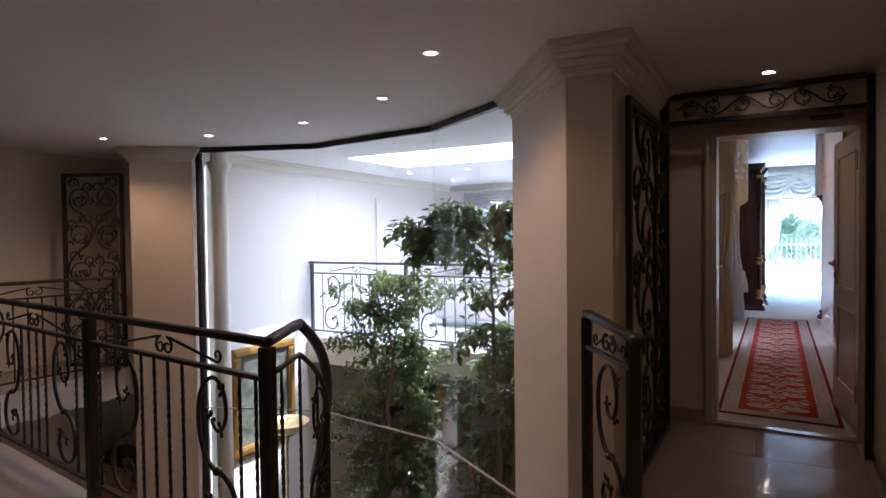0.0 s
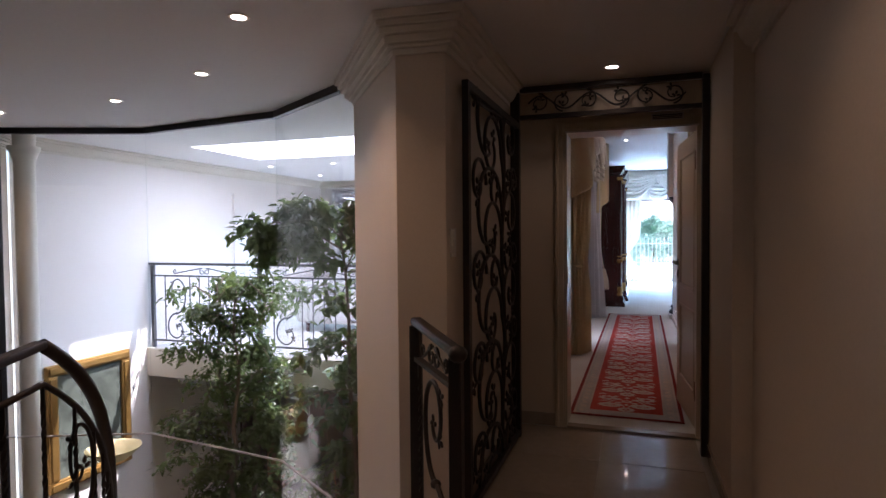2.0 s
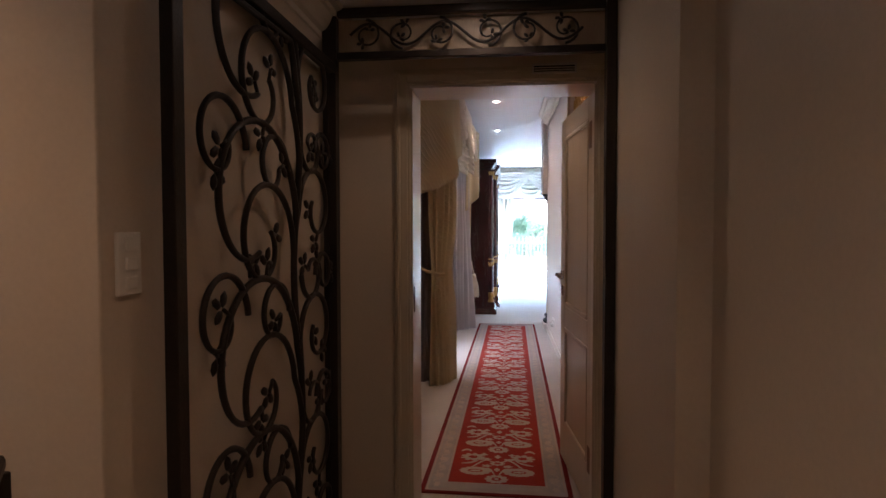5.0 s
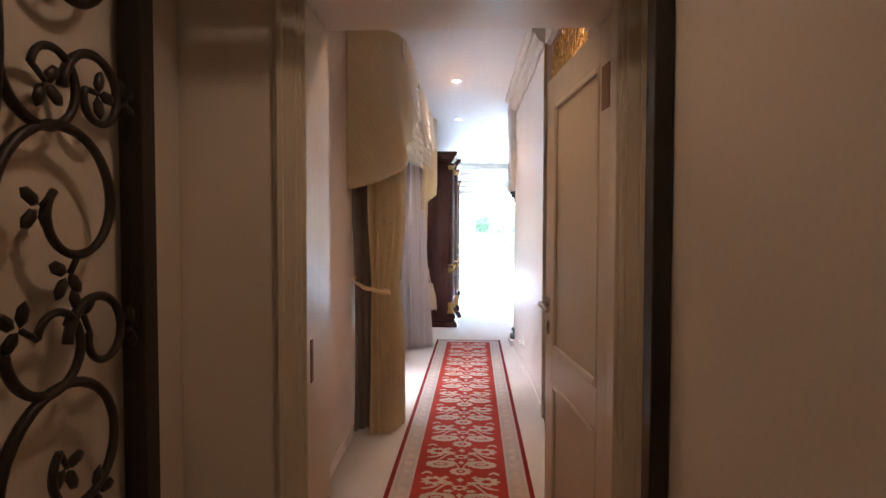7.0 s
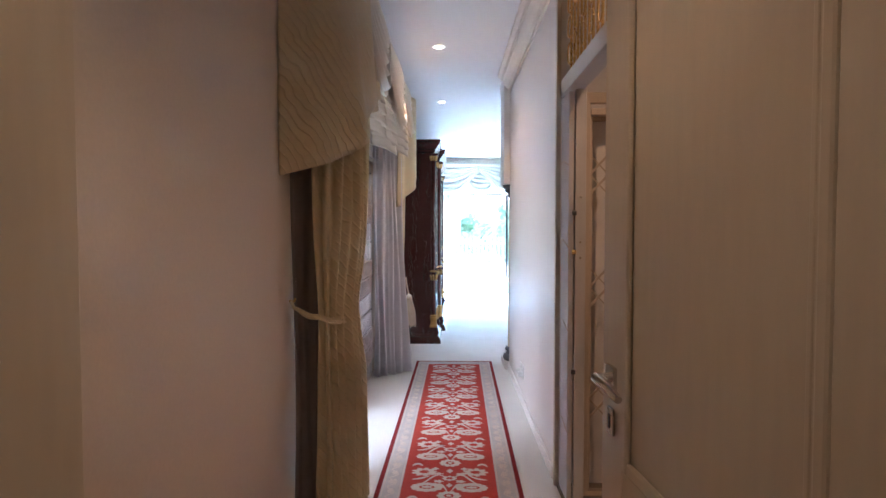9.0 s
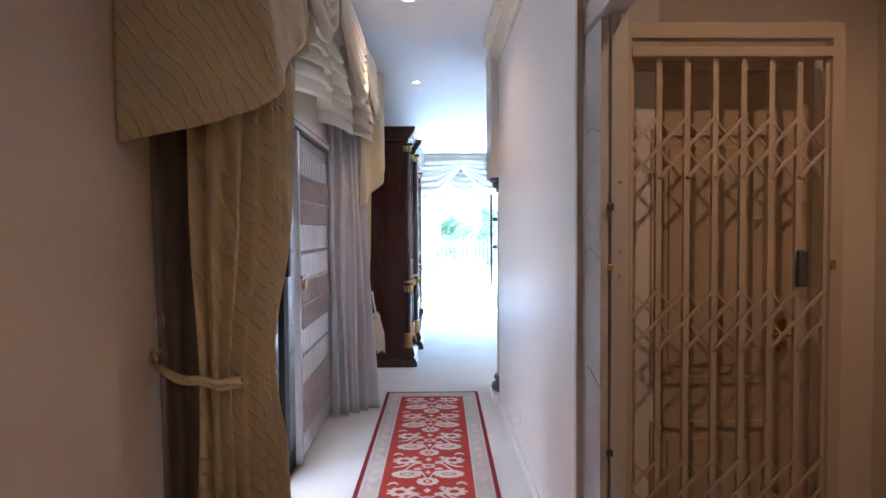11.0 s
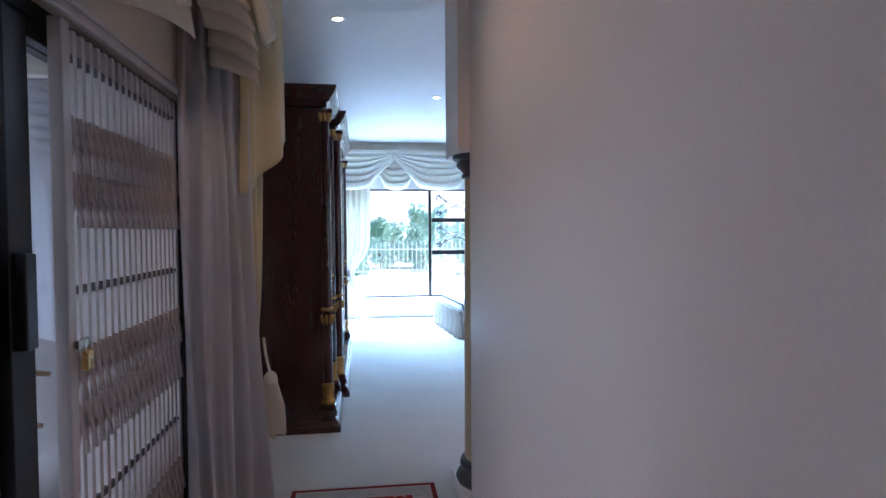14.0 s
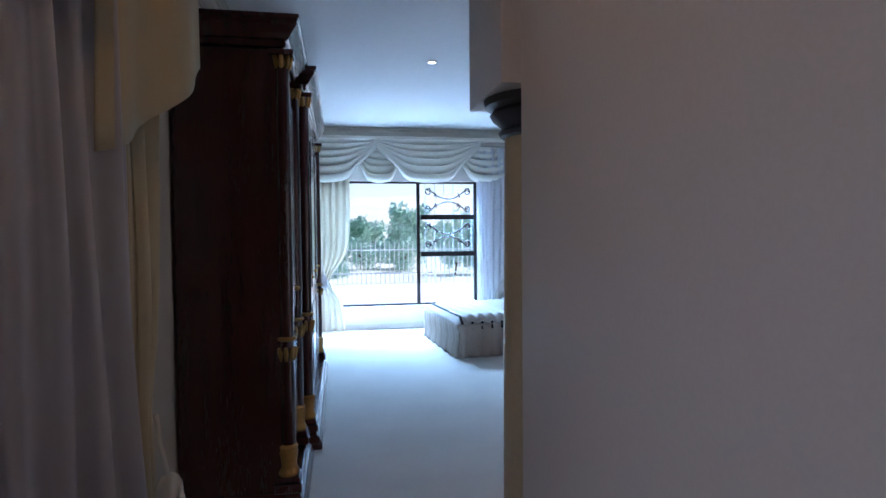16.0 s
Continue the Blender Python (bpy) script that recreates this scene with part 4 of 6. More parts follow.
# light switch on the pier
s = thing("light_switch", (-0.765, 3.04, 1.27), "white plastic light switch plate on the pier", "switch")
part("plate", Mesh().box(-0.7695, 3.0, 1.26, -0.760, 3.075, 1.39), WHITE, s, bevel=0.003)
for z in (1.285, 1.325, 1.365):
    part("rocker", Mesh().box(-0.760, 3.02, z - 0.013, -0.755, 3.055, z + 0.013), WHITE, s, bevel=0.002)

# sockets low on the passage wall
for y in (8.86, 8.98):
    s = thing("wall_socket", (0.592, y, 0.27), "white wall socket low on the passage wall", "socket", "wall sockets")
    part("plate", Mesh().box(0.591, y - 0.045, 0.22, 0.5995, y + 0.045, 0.32), WHITE, s, bevel=0.003)
    part("rocker", Mesh().box(0.586, y - 0.03, 0.285, 0.591, y - 0.005, 0.305), WHITE, s, bevel=0.002)
    part("plug", Mesh().box(0.555, y - 0.02, 0.235, 0.591, y + 0.02, 0.275), WHITE, s, "white plug", bevel=0.008)


# ---- the runner ----
def runner():
    r = thing("runner_rug", (0.0, 7.62, 0.0), "long red runner rug with pale floral medallions and a grey border", "rug")
    turn = Matrix.Translation((0.004, 7.625, 0)) @ Matrix.Rotation(radians(-0.85), 4, "Z")
    HW, HL = 0.402, 2.735

    def flat(pts, z):
        return [tuple(turn @ Vector((x, y, z))) for x, y in pts]

    def slab(m, x0, y0, x1, y1, z0, z1):
        p = flat([(x0, y0), (x1, y0), (x1, y1), (x0, y1)], z0) + flat([(x0, y0), (x1, y0), (x1, y1), (x0, y1)], z1)
        return m.add(p, [(3, 2, 1, 0), (4, 5, 6, 7), (0, 1, 5, 4), (1, 2, 6, 5), (2, 3, 7, 6), (3, 0, 4, 7)])

    def rim(x0, y0, t, z0, z1):
        m = Mesh()
        for a in ((-x0, -y0, -x0 + t, y0), (x0 - t, -y0, x0, y0), (-x0 + t, -y0, x0 - t, -y0 + t), (-x0 + t, y0 - t, x0 - t, y0)):
            slab(m, *a, z0, z1)
        return m

    part("edge_band", rim(HW, HL, 0.026, 0.001, 0.010), RUG_EDGE, r, "dark red edge band")
    part("border", rim(HW - 0.026, HL - 0.026, 0.112, 0.001, 0.0095), RUG_GREY, r, "grey border")
    part("field", slab(Mesh(), -HW + 0.138, -HL + 0.138, HW - 0.138, HL - 0.138, 0.001, 0.009), RUG_RED, r, "red field")
    part("guard_stripe", rim(HW - 0.033, HL - 0.033, 0.007, 0.0096, 0.0102), RUG_PALE, r)
    part("guard_stripe", rim(HW - 0.126, HL - 0.126, 0.007, 0.0096, 0.0102), RUG_PALE, r)
    pale, red, faint = Mesh(), Mesh(), Mesh()

    def flower(m, x, y, rx, ry, lobes, deep, z, n=40, a0=0.0):
        pts = []
        for i in range(n):
            a = 2 * math.pi * i / n
            k = 1 - deep + deep * abs(math.cos(lobes * (a - a0) / 2))
            pts.append((x + rx * k * math.cos(a), y + ry * k * math.sin(a)))
        m.add(flat(pts, z), [tuple(range(n))])

    def tendril(m, pts, w, z):
        n = len(pts)
        side = []
        for i in range(n):
            a, b = Vector(pts[max(i - 1, 0)]), Vector(pts[min(i + 1, n - 1)])
            d = (b - a).normalized()
            k = w * (0.35 + 0.65 * math.sin(math.pi * i / (n - 1)))
            side.append(((pts[i][0] - d.y * k, pts[i][1] + d.x * k), (pts[i][0] + d.y * k, pts[i][1] - d.x * k)))
        m.add(flat([p for p, _ in side] + [q for _, q in side], z), [(i, i + 1, n + i + 1, n + i) for i in range(n - 1)])

    FW, FL, P = HW - 0.138, HL - 0.138, 0.43
    y = -FL + 0.06
    k = 0
    while y < FL - 0.02:
        flower(pale, 0, y, 0.068, 0.056, 10, 0.2, 0.0094)
        flower(red, 0, y, 0.030, 0.026, 8, 0.25, 0.0098)
        flower(pale, 0, y, 0.014, 0.013, 6, 0.2, 0.0102)
        for s in (-1, 1):
            if y + 0.11 < FL:
                flower(pale, s * 0.124, y + 0.10, 0.094, 0.058, 12, 0.14, 0.0094)
                flower(red, s * 0.124, y + 0.10, 0.048, 0.022, 10, 0.2, 0.0098)
                flower(pale, s * 0.124, y + 0.10, 0.034, 0.013, 8, 0.2, 0.0102)
                tendril(pale, [(s * (0.012 + 0.075 * t), y + 0.055 + 0.085 * math.sin(t * 2.6)) for t in [i / 10 for i in range(11)]], 0.008, 0.0094)
            if y + 0.32 < FL:
                flower(pale, s * 0.150, y + 0.30, 0.078, 0.060, 9, 0.35, 0.0094)
                flower(red, s * 0.150, y + 0.30, 0.032, 0.024, 7, 0.3, 0.0098)
                flower(pale, s * 0.062, y + 0.175, 0.030, 0.020, 5, 0.4, 0.0094)
                flower(pale, s * 0.070, y + 0.275, 0.036, 0.018, 5, 0.4, 0.0094)
                flower(pale, s * 0.085, y + 0.345, 0.022, 0.022, 4, 0.5, 0.0094)
                tendril(pale, [(s * (0.01 + 0.17 * t), y + 0.20 + 0.06 * math.sin(t * 5)) for t in [i / 12 for i in range(13)]], 0.007, 0.00935)
                tendril(pale, [(s * (0.215 - 0.10 * t), y + 0.20 + 0.05 * t * t) for t in [i / 8 for i in range(9)]], 0.010, 0.00935)
                tendril(pale, [(s * (0.225 - 0.06 * t), y + 0.385 + 0.03 * math.sin(3 * t)) for t in [i / 8 for i in range(9)]], 0.012, 0.00935)
        if y + 0.22 < FL:
            flower(pale, 0, y + 0.215, 0.046, 0.034, 8, 0.3, 0.0094)
            flower(red, 0, y + 0.215, 0.022, 0.016, 6, 0.3, 0.0098)
            flower(pale, 0, y + 0.125, 0.018, 0.026, 4, 0.4, 0.0094)
            flower(pale, 0, y + 0.315, 0.020, 0.028, 4, 0.4, 0.0094)
        y += P
        k += 1
    y = -HL + 0.10
    k = 0
    while y < HL - 0.08:
        for s in (-1, 1):
            flower(faint, s * (HW - 0.082), y, 0.030 if k % 2 else 0.020, 0.034, 6, 0.35, 0.0099)
            tendril(faint, [(s * (HW - 0.082 + 0.022 * math.sin(t * 6.28)), y + 0.02 + 0.10 * t) for t in [i / 8 for i in range(9)]], 0.006, 0.0099)
        y += 0.115
        k += 1
    part("medallion_pattern", pale, RUG_PALE, r, "pale woven flowers")["kind"] = "stuff"
    part("flower_pattern", red, RUG_RED, r)["kind"] = "stuff"
    part("border_pattern", faint, RUG_PALE, r, "faint woven border flowers")["kind"] = "stuff"
    fr = Mesh()
    for e in (-1, 1):
        for i in range(66):
            x = -HW + 0.012 * i + 0.008
            fr.add(flat([(x, e * HL), (x + 0.006, e * HL), (x + 0.004 + random.uniform(-0.005, 0.005), e * (HL + 0.035)), (x + 0.001, e * (HL + 0.033))], 0.004), [(0, 1, 2, 3)])
    part("fringe", fr, RUG_PALE, r, "short cotton fringe")["kind"] = "stuff"


runner()


# ---- curtains over the sliding door ----
def hanging(path, z0, z1, folds, deep, tie=None, gather=0.5, nu=None, nv=30, seed=1, flare=0.1, hold=0.45, splay=0.0, lean=0.0):
    """A pleated curtain along a plan path [(x, y), ...]; tie: height at which it is drawn in."""
    rng = random.Random(seed)
    ph = [rng.uniform(-0.5, 0.5) for _ in range(folds + 2)]
    pts = [Vector(p) for p in path]
    seg = [(pts[i + 1] - pts[i]).length for i in range(len(pts) - 1)]
    full = sum(seg)

    def plan(u):
        d = u * full
        for i, s in enumerate(seg):
            if d <= s or i == len(seg) - 1:
                t = min(1.0, d / s)
                a = pts[i + 1] - pts[i]
                return pts[i].lerp(pts[i + 1], t), Vector((a.y, -a.x)).normalized()
            d -= s

    mid = plan(hold)[0]

    def fn(u, v):
        z = z0 + (z1 - z0) * v
        p, n = plan(u)
        f = u * folds
        wob = ph[int(f)] * 0.35
        k = 0.0
        if tie is not None:
            k = math.exp(-((z - tie) / 0.30) ** 2) * gather
            if z < tie:
                k = max(k * 0.9, gather * 0.45 * math.exp(-((z - tie) / 0.8) ** 2))
        p = p.lerp(mid, k)
        amp = deep * (1 - 0.55 * k) * (0.75 + 0.25 * math.sin(3.1 * u * folds + wob))
        wave = math.sin(2 * math.pi * f + wob + 0.5 * math.sin(2.2 * v + u * 4))
        wave = math.copysign(abs(wave) ** 0.8, wave)
        q = p + n * (amp * wave * (0.8 + flare * (1 - v)))
        return (q.x + 0.01 * math.sin(7 * v + u * 9) + splay * u * (1 - v) ** 1.6, q.y + lean * (1 - v) ** 1.5, z)

    return Mesh().sheet(fn, nu or folds * 9, nv, 0.004)


c = thing("curtain", (-0.56, 7.1, 0.0), "gold tucked silk curtain tied back beside the sliding door", "curtain", "passage curtains")
part("drape", hanging([(-0.655, 7.02), (-0.60, 7.01), (-0.53, 7.06), (-0.465, 7.17), (-0.445, 7.30), (-0.48, 7.42)], 0.012, 2.70, 9, 0.034, 1.0, 0.29, nu=220, nv=64, seed=3, hold=0.12, lean=-0.07), GOLD_CLOTH, c, smooth=True)
part("lining", hanging([(-0.762, 6.98), (-0.735, 7.02), (-0.68, 7.08), (-0.58, 7.26), (-0.55, 7.38)], 0.02, 2.70, 7, 0.014, None, seed=5), LINING, c, "voile lining darkened for shade", smooth=True)
band = [Vector(p) for p in ((-0.765, 6.97, 1.09), (-0.745, 6.935, 1.07), (-0.70, 6.905, 1.045), (-0.64, 6.915, 1.02), (-0.575, 6.955, 1.0), (-0.53, 7.02, 0.985), (-0.515, 7.10, 0.98), (-0.53, 7.22, 0.98))]



def tie_band(u, w):
    k = min(u * 7, 6.999)
    p = band[int(k)].lerp(band[int(k) + 1], k % 1)
    wide = 0.012 + 0.020 * min(1.0, u * 1.9)
    return (p.x + 0.006 * math.sin(9 * w + 14 * u), p.y - 0.010 * math.sin(math.pi * w), p.z + (w - 0.5) * wide + 0.004 * math.sin(30 * u))


part("tie_back", Mesh().sheet(tie_band, 42, 8, 0.006), GOLD_CLOTH, c, "tucked tie-back band", smooth=True)
part("hook", Mesh().tube([(-0.77, 6.96, 1.09), (-0.745, 6.955, 1.09), (-0.74, 6.955, 1.105)], 0.006, 6), BRASS, c, "brass hook", smooth=True)

k = thing("cord_cleat", (-0.752, 7.0, 1.17), "small white cord cleat with a dark hanging curtain cord", "cord cleat")
part("cleat", Mesh().box(-0.769, 6.985, 1.16, -0.75, 7.01, 1.20), WHITE, k, bevel=0.004)
part("cord", Mesh().tube([(-0.752, 6.99, 1.18), (-0.746, 6.985, 1.13), (-0.752, 6.99, 1.05), (-0.755, 7.0, 1.04), (-0.75, 7.005, 1.07), (-0.75, 7.005, 1.16)], 0.0045, 6), LINING, k, "dark looped cord", smooth=True)

c = thing("sheer_curtain", (-0.58, 9.85, 0.0), "white voile sheer gathered at the door's end", "curtain", "passage curtains")
part("drape", hanging([(-0.73, 9.70), (-0.64, 9.76), (-0.56, 9.86), (-0.50, 9.98)], 0.012, 2.70, 5, 0.034, None, 0.0, nu=90, seed=8, flare=0.9, splay=0.10), SHEER, c, smooth=True)

c = thing("curtain", (-0.42, 10.12, 0.0), "cream silk curtain tied with a tassel beside the wardrobe", "curtain", "passage curtains")
part("drape", hanging([(-0.69, 10.02), (-0.59, 10.03), (-0.49, 10.10), (-0.49, 10.26)], 0.012, 2.70, 5, 0.034, 0.82, 0.40, nu=120, nv=50, seed=9, hold=0.45), PALE_GOLD, c, smooth=True)


def tassel(parent, x, y, z, mat, s=1.0):
    part("tassel_cord", Mesh().tube([(x - 0.03, y - 0.01, z + 0.20), (x - 0.02, y - 0.02, z + 0.12), (x, y, z)], 0.008, 6), mat, parent, smooth=True)
    part("tassel_head", Mesh().blob((x, y, z - 0.02), 0.024 * s, 0.024 * s, 0.032 * s, None, 12, 8), mat, parent, smooth=True)
    m = Mesh()
    rng = random.Random(2)
    for i in range(150):
        a, k = rng.uniform(0, 6.28), rng.uniform(0.5, 1.0)
        b = Vector((x + 0.02 * s * math.cos(a), y + 0.02 * s * math.sin(a), z - 0.03))
        e = Vector((x + 0.05 * s * k * math.cos(a), y + 0.05 * s * k * math.sin(a), z - 0.20 * s + rng.uniform(-0.02, 0.03)))
        m.tube([b, (b + e) / 2 + Vector((0.012 * math.cos(a), 0.012 * math.sin(a), 0.01)), e], [0.004, 0.005, 0.002], 4)
    part("tassel_fringe", m, mat, parent, "thick white cord fringe")["kind"] = "stuff"


tassel(c, -0.42, 10.07, 0.74, CREAM_CLOTH, 1.5)


def valance():
    v = thing("swag_valance", (-0.55, 8.4, 2.75), "gold and cream swagged valance with folded tails over the sliding door", "valance")
    part("pelmet_board", Mesh().box(-0.75, 7.38, 2.76, -0.42, 10.22, 2.79), WHITE, v)

    # end tail across the near end, longest by the wall
    rim = [Vector(p) for p in ((-0.764, 6.80), (-0.66, 6.86), (-0.55, 6.94), (-0.465, 7.06), (-0.425, 7.22), (-0.435, 7.42))]

    def tail(u, w):
        k = min(u * 5, 4.999)
        p = rim[int(k)].lerp(rim[int(k) + 1], k % 1)
        drop = 1.09 - 0.26 * u ** 1.1 - 0.20 * (max(0, u - 0.5) / 0.5) ** 1.3
        f = 0.022 * math.sin(u * 17.0 + 0.6 - 2.6 * w + 0.8 * math.sin(5 * w)) * (0.15 + w) * (0.2 + u)
        curl = 0.05 * max(0.0, w - 0.9) / 0.1 * math.sin(math.pi * min(1, u * 1.4))
        return (p.x + 0.04 * math.sin(math.pi * u) * w + f, p.y - 0.05 * math.sin(math.pi * u) * w - 0.4 * f + curl, 2.77 - drop * w)

    part("tail", Mesh().sheet(tail, 60, 32, 0.005), GOLD_CLOTH, v, "gold tucked silk tail", smooth=True)

    def tail_in(u, w):
        p = Vector((-0.435, 7.38)).lerp(Vector((-0.45, 7.75)), u)
        drop = 0.70 - 0.22 * u
        return (p.x + 0.03 * math.sin(u * 14) * (0.3 + w), p.y, 2.77 - drop * w)

    part("tail", Mesh().sheet(tail_in, 40, 20, 0.005), PALE_GOLD, v, "pale gold silk tail", smooth=True)

    def swag(y0, y1, drop, x):
        def fn(u, w):
            sag = 4 * u * (1 - u)
            y = y0 + (y1 - y0) * (u + 0.04 * math.sin(2 * math.pi * u) * w)
            z = 2.765 - 0.10 * w - (drop - 0.10) * w * (0.12 + 0.88 * sag)
            r = 0.030 * math.sin(w * 6 * 2 * math.pi) * (0.25 + 0.75 * sag)
            return (x + 0.05 * sag * w + r, y, z)
        part("swag", Mesh().sheet(fn, 30, 48, 0.004), CREAM_CLOTH, v, "cream satin swag", smooth=True)

    swag(7.10, 8.35, 0.52, -0.44)
    swag(8.35, 9.55, 0.52, -0.43)
    swag(9.45, 10.22, 0.45, -0.42)

    # pleated cascades, each a zigzag of folds that shortens towards one side
    def cascade(y, x, w, long, short, mat, pleats=5):
        def fn(u, t):
            f = u * pleats
            zig = 0.5 + 0.5 * math.cos(2 * math.pi * f)
            drop = long + (short - long) * u + 0.05 * zig ** 2
            swell = 0.022 * math.sin(2 * math.pi * f) * t ** 2
            tuck = 0.03 * max(0.0, t - 0.86) / 0.14
            return (x + 0.20 * zig * (0.35 + 0.65 * t) + 0.012 * math.sin(6 * t + 4 * u) * t, y + w * u + swell + tuck, 2.77 - drop * (0.04 + 0.96 * t))
        part("cascade", Mesh().sheet(fn, pleats * 18, 22, 0.007), mat, v, "cream pleated cascade", smooth=True)

    cascade(7.80, -0.63, 0.34, 0.34, 0.66, CREAM_CLOTH)
    cascade(8.42, -0.62, 0.36, 0.36, 0.70, CREAM_CLOTH)
    cascade(9.40, -0.60, 0.34, 0.30, 0.60, CREAM_CLOTH)

    def end_tail(u, w):
        p = Vector((-0.50, 9.90)).lerp(Vector((-0.35, 10.22)), u)
        drop = 1.12 - 0.30 * u ** 1.4
        f = 0.024 * math.sin(u * 11) * (0.3 + 0.7 * w)
        return (p.x + f + 0.05 * w * (u - 0.6), p.y - 0.4 * f, 2.77 - drop * w)

    part("tail", Mesh().sheet(end_tail, 44, 20, 0.005), PALE_GOLD, v, "pale gold silk tail", smooth=True)


valance()


# ---- sliding door and its security lattice ----
def lattice(parent, at, w, z0, z1, step, mat, bands, bar_w=0.016, bar_d=0.016, half=0.115, strap=0.014, bent=False, strap_mat=None):
    """A folding steel lattice: uprights with crossed straps in bands. at(u, out, z) gives the place."""
    n = max(2, round(w / step))
    st = w / n
    for i in range(n + 1):
        m = Mesh().bar(at(i * st, 0, z0), at(i * st, 0, z1), bar_w, bar_d, at(1, 0, 0) - at(0, 0, 0))
        part("upright", m, mat, parent)
    for zc in bands:
        for i in range(n):
            for k, (za, zb) in enumerate(((zc + half, zc), (zc, zc - half))):
                for s, o in ((1, 0.013), (-1, -0.013)):
                    a, b = (za, zb) if s > 0 else (zb, za)
                    if bent:
                        o = 0.3 * o + 0.012
                        pts = [at((i + 0.5 - 0.5 * math.cos(math.pi * q / 8)) * st, o, a + (b - a) * q / 8) for q in range(9)]
                        part("cross_strap", Mesh().tube(pts, strap * 0.62, 5), strap_mat or mat, parent, smooth=True)
                        continue
                    part("cross_strap", Mesh().bar(at(i * st, o, a), at((i + 1) * st, o, b), strap if s < 0 else strap * 0.6, 0.004, at(0, 1, 0) - at(0, 0, 0)), mat, parent)


def sliding_door():
    d = thing("sliding_door", (-0.83, 8.45, 0.0), "black aluminium sliding glass door, half open", "sliding door", kind="structure")
    part("frame", Mesh().box(-0.89, 7.43, 2.03, -0.80, 9.97, 2.073), BLACK, d)
    part("frame", Mesh().box(-0.89, 7.43, -0.018, -0.80, 9.97, 0.018), BLACK, d)
    part("frame", Mesh().box(-0.89, 7.423, 0.018, -0.80, 7.47, 2.03).box(-0.89, 9.93, 0.018, -0.80, 9.975, 2.03), BLACK, d)
    for y0, y1, x, sw in ((8.49, 9.93, -0.865, 0.075), (8.59, 9.92, -0.82, 0.105)):
        s = part("sash", Mesh().box(x - 0.018, y0, 0.02, x + 0.018, y0 + sw, 2.028).box(x - 0.018, y1 - 0.05, 0.02, x + 0.018, y1, 2.028).box(x - 0.018, y0 + sw, 0.02, x + 0.018, y1 - 0.05, 0.075).box(x - 0.018, y0 + sw, 1.975, x + 0.018, y1 - 0.05, 2.028), BLACK, d, bevel=0.003)
        g = part("pane", Mesh().box(x - 0.004, y0 + sw, 0.075, x + 0.004, y1 - 0.05, 1.975), WINDOW_GLASS, s)
        g.visible_shadow = False
    part("pull_handle", Mesh().box(-0.845, 8.49, 1.18, -0.805, 8.525, 1.42).box(-0.802, 8.61, 1.18, -0.775, 8.66, 1.42), BLACK, d, bevel=0.004)
    part("lock_strip", Mesh().box(-0.846, 8.50, 0.96, -0.838, 8.53, 1.15), WHITE, d, "white lock strip", bevel=0.002)
    part("head_track", Mesh().box(-0.748, 7.43, 2.055, -0.728, 9.96, 2.10).box(-0.728, 7.43, 2.082, -0.715, 9.96, 2.10), STEEL_PAINT, d, "pale curtain track", bevel=0.003)

    g = thing("security_lattice", (-0.765, 9.3, 0.0), "grey white folding steel lattice drawn across the sliding door", "security gate", "folding security gates")
    pl = lambda u, o, z: Vector((-0.768 + o, 8.80 + u, z))
    part("lead_post", Mesh().box(-0.785, 8.755, 0.02, -0.748, 8.80, 2.05), STEEL_PAINT, g, bevel=0.003)
    lattice(g, pl, 0.94, 0.03, 2.04, 0.0523, STEEL_PAINT, (1.64, 0.99, 0.34), 0.017, 0.022, 0.155, 0.013, True, STEEL_TAUPE)
    m = Mesh()
    for z in (1.96, 1.31, 0.665):
        for i in range(18):
            m.box(-0.782, 8.812 + 0.0523 * i, z - 0.012, -0.76, 8.842 + 0.0523 * i, z + 0.012) if i < 17 else m.blob((-0.755, 8.80 + 0.0523 * i, z), 0.006, 0.008, 0.008, None, 6, 4)
    part("joint_linkage", m, IRON_GREY, g, "dark riveted joint links")["kind"] = "stuff"
    part("padlock", Mesh().box(-0.742, 8.80, 1.085, -0.722, 8.84, 1.14), BRASS, g, "small brass padlock", bevel=0.004)
    part("shackle", Mesh().tube([(-0.732, 8.808, 1.14), (-0.732, 8.808, 1.165), (-0.732, 8.82, 1.175), (-0.732, 8.832, 1.165), (-0.732, 8.832, 1.14)], 0.004, 6), CHROME, g, smooth=True)
    part("hasp", Mesh().box(-0.748, 8.77, 1.15, -0.73, 8.83, 1.175), CHROME, g, bevel=0.003)


sliding_door()


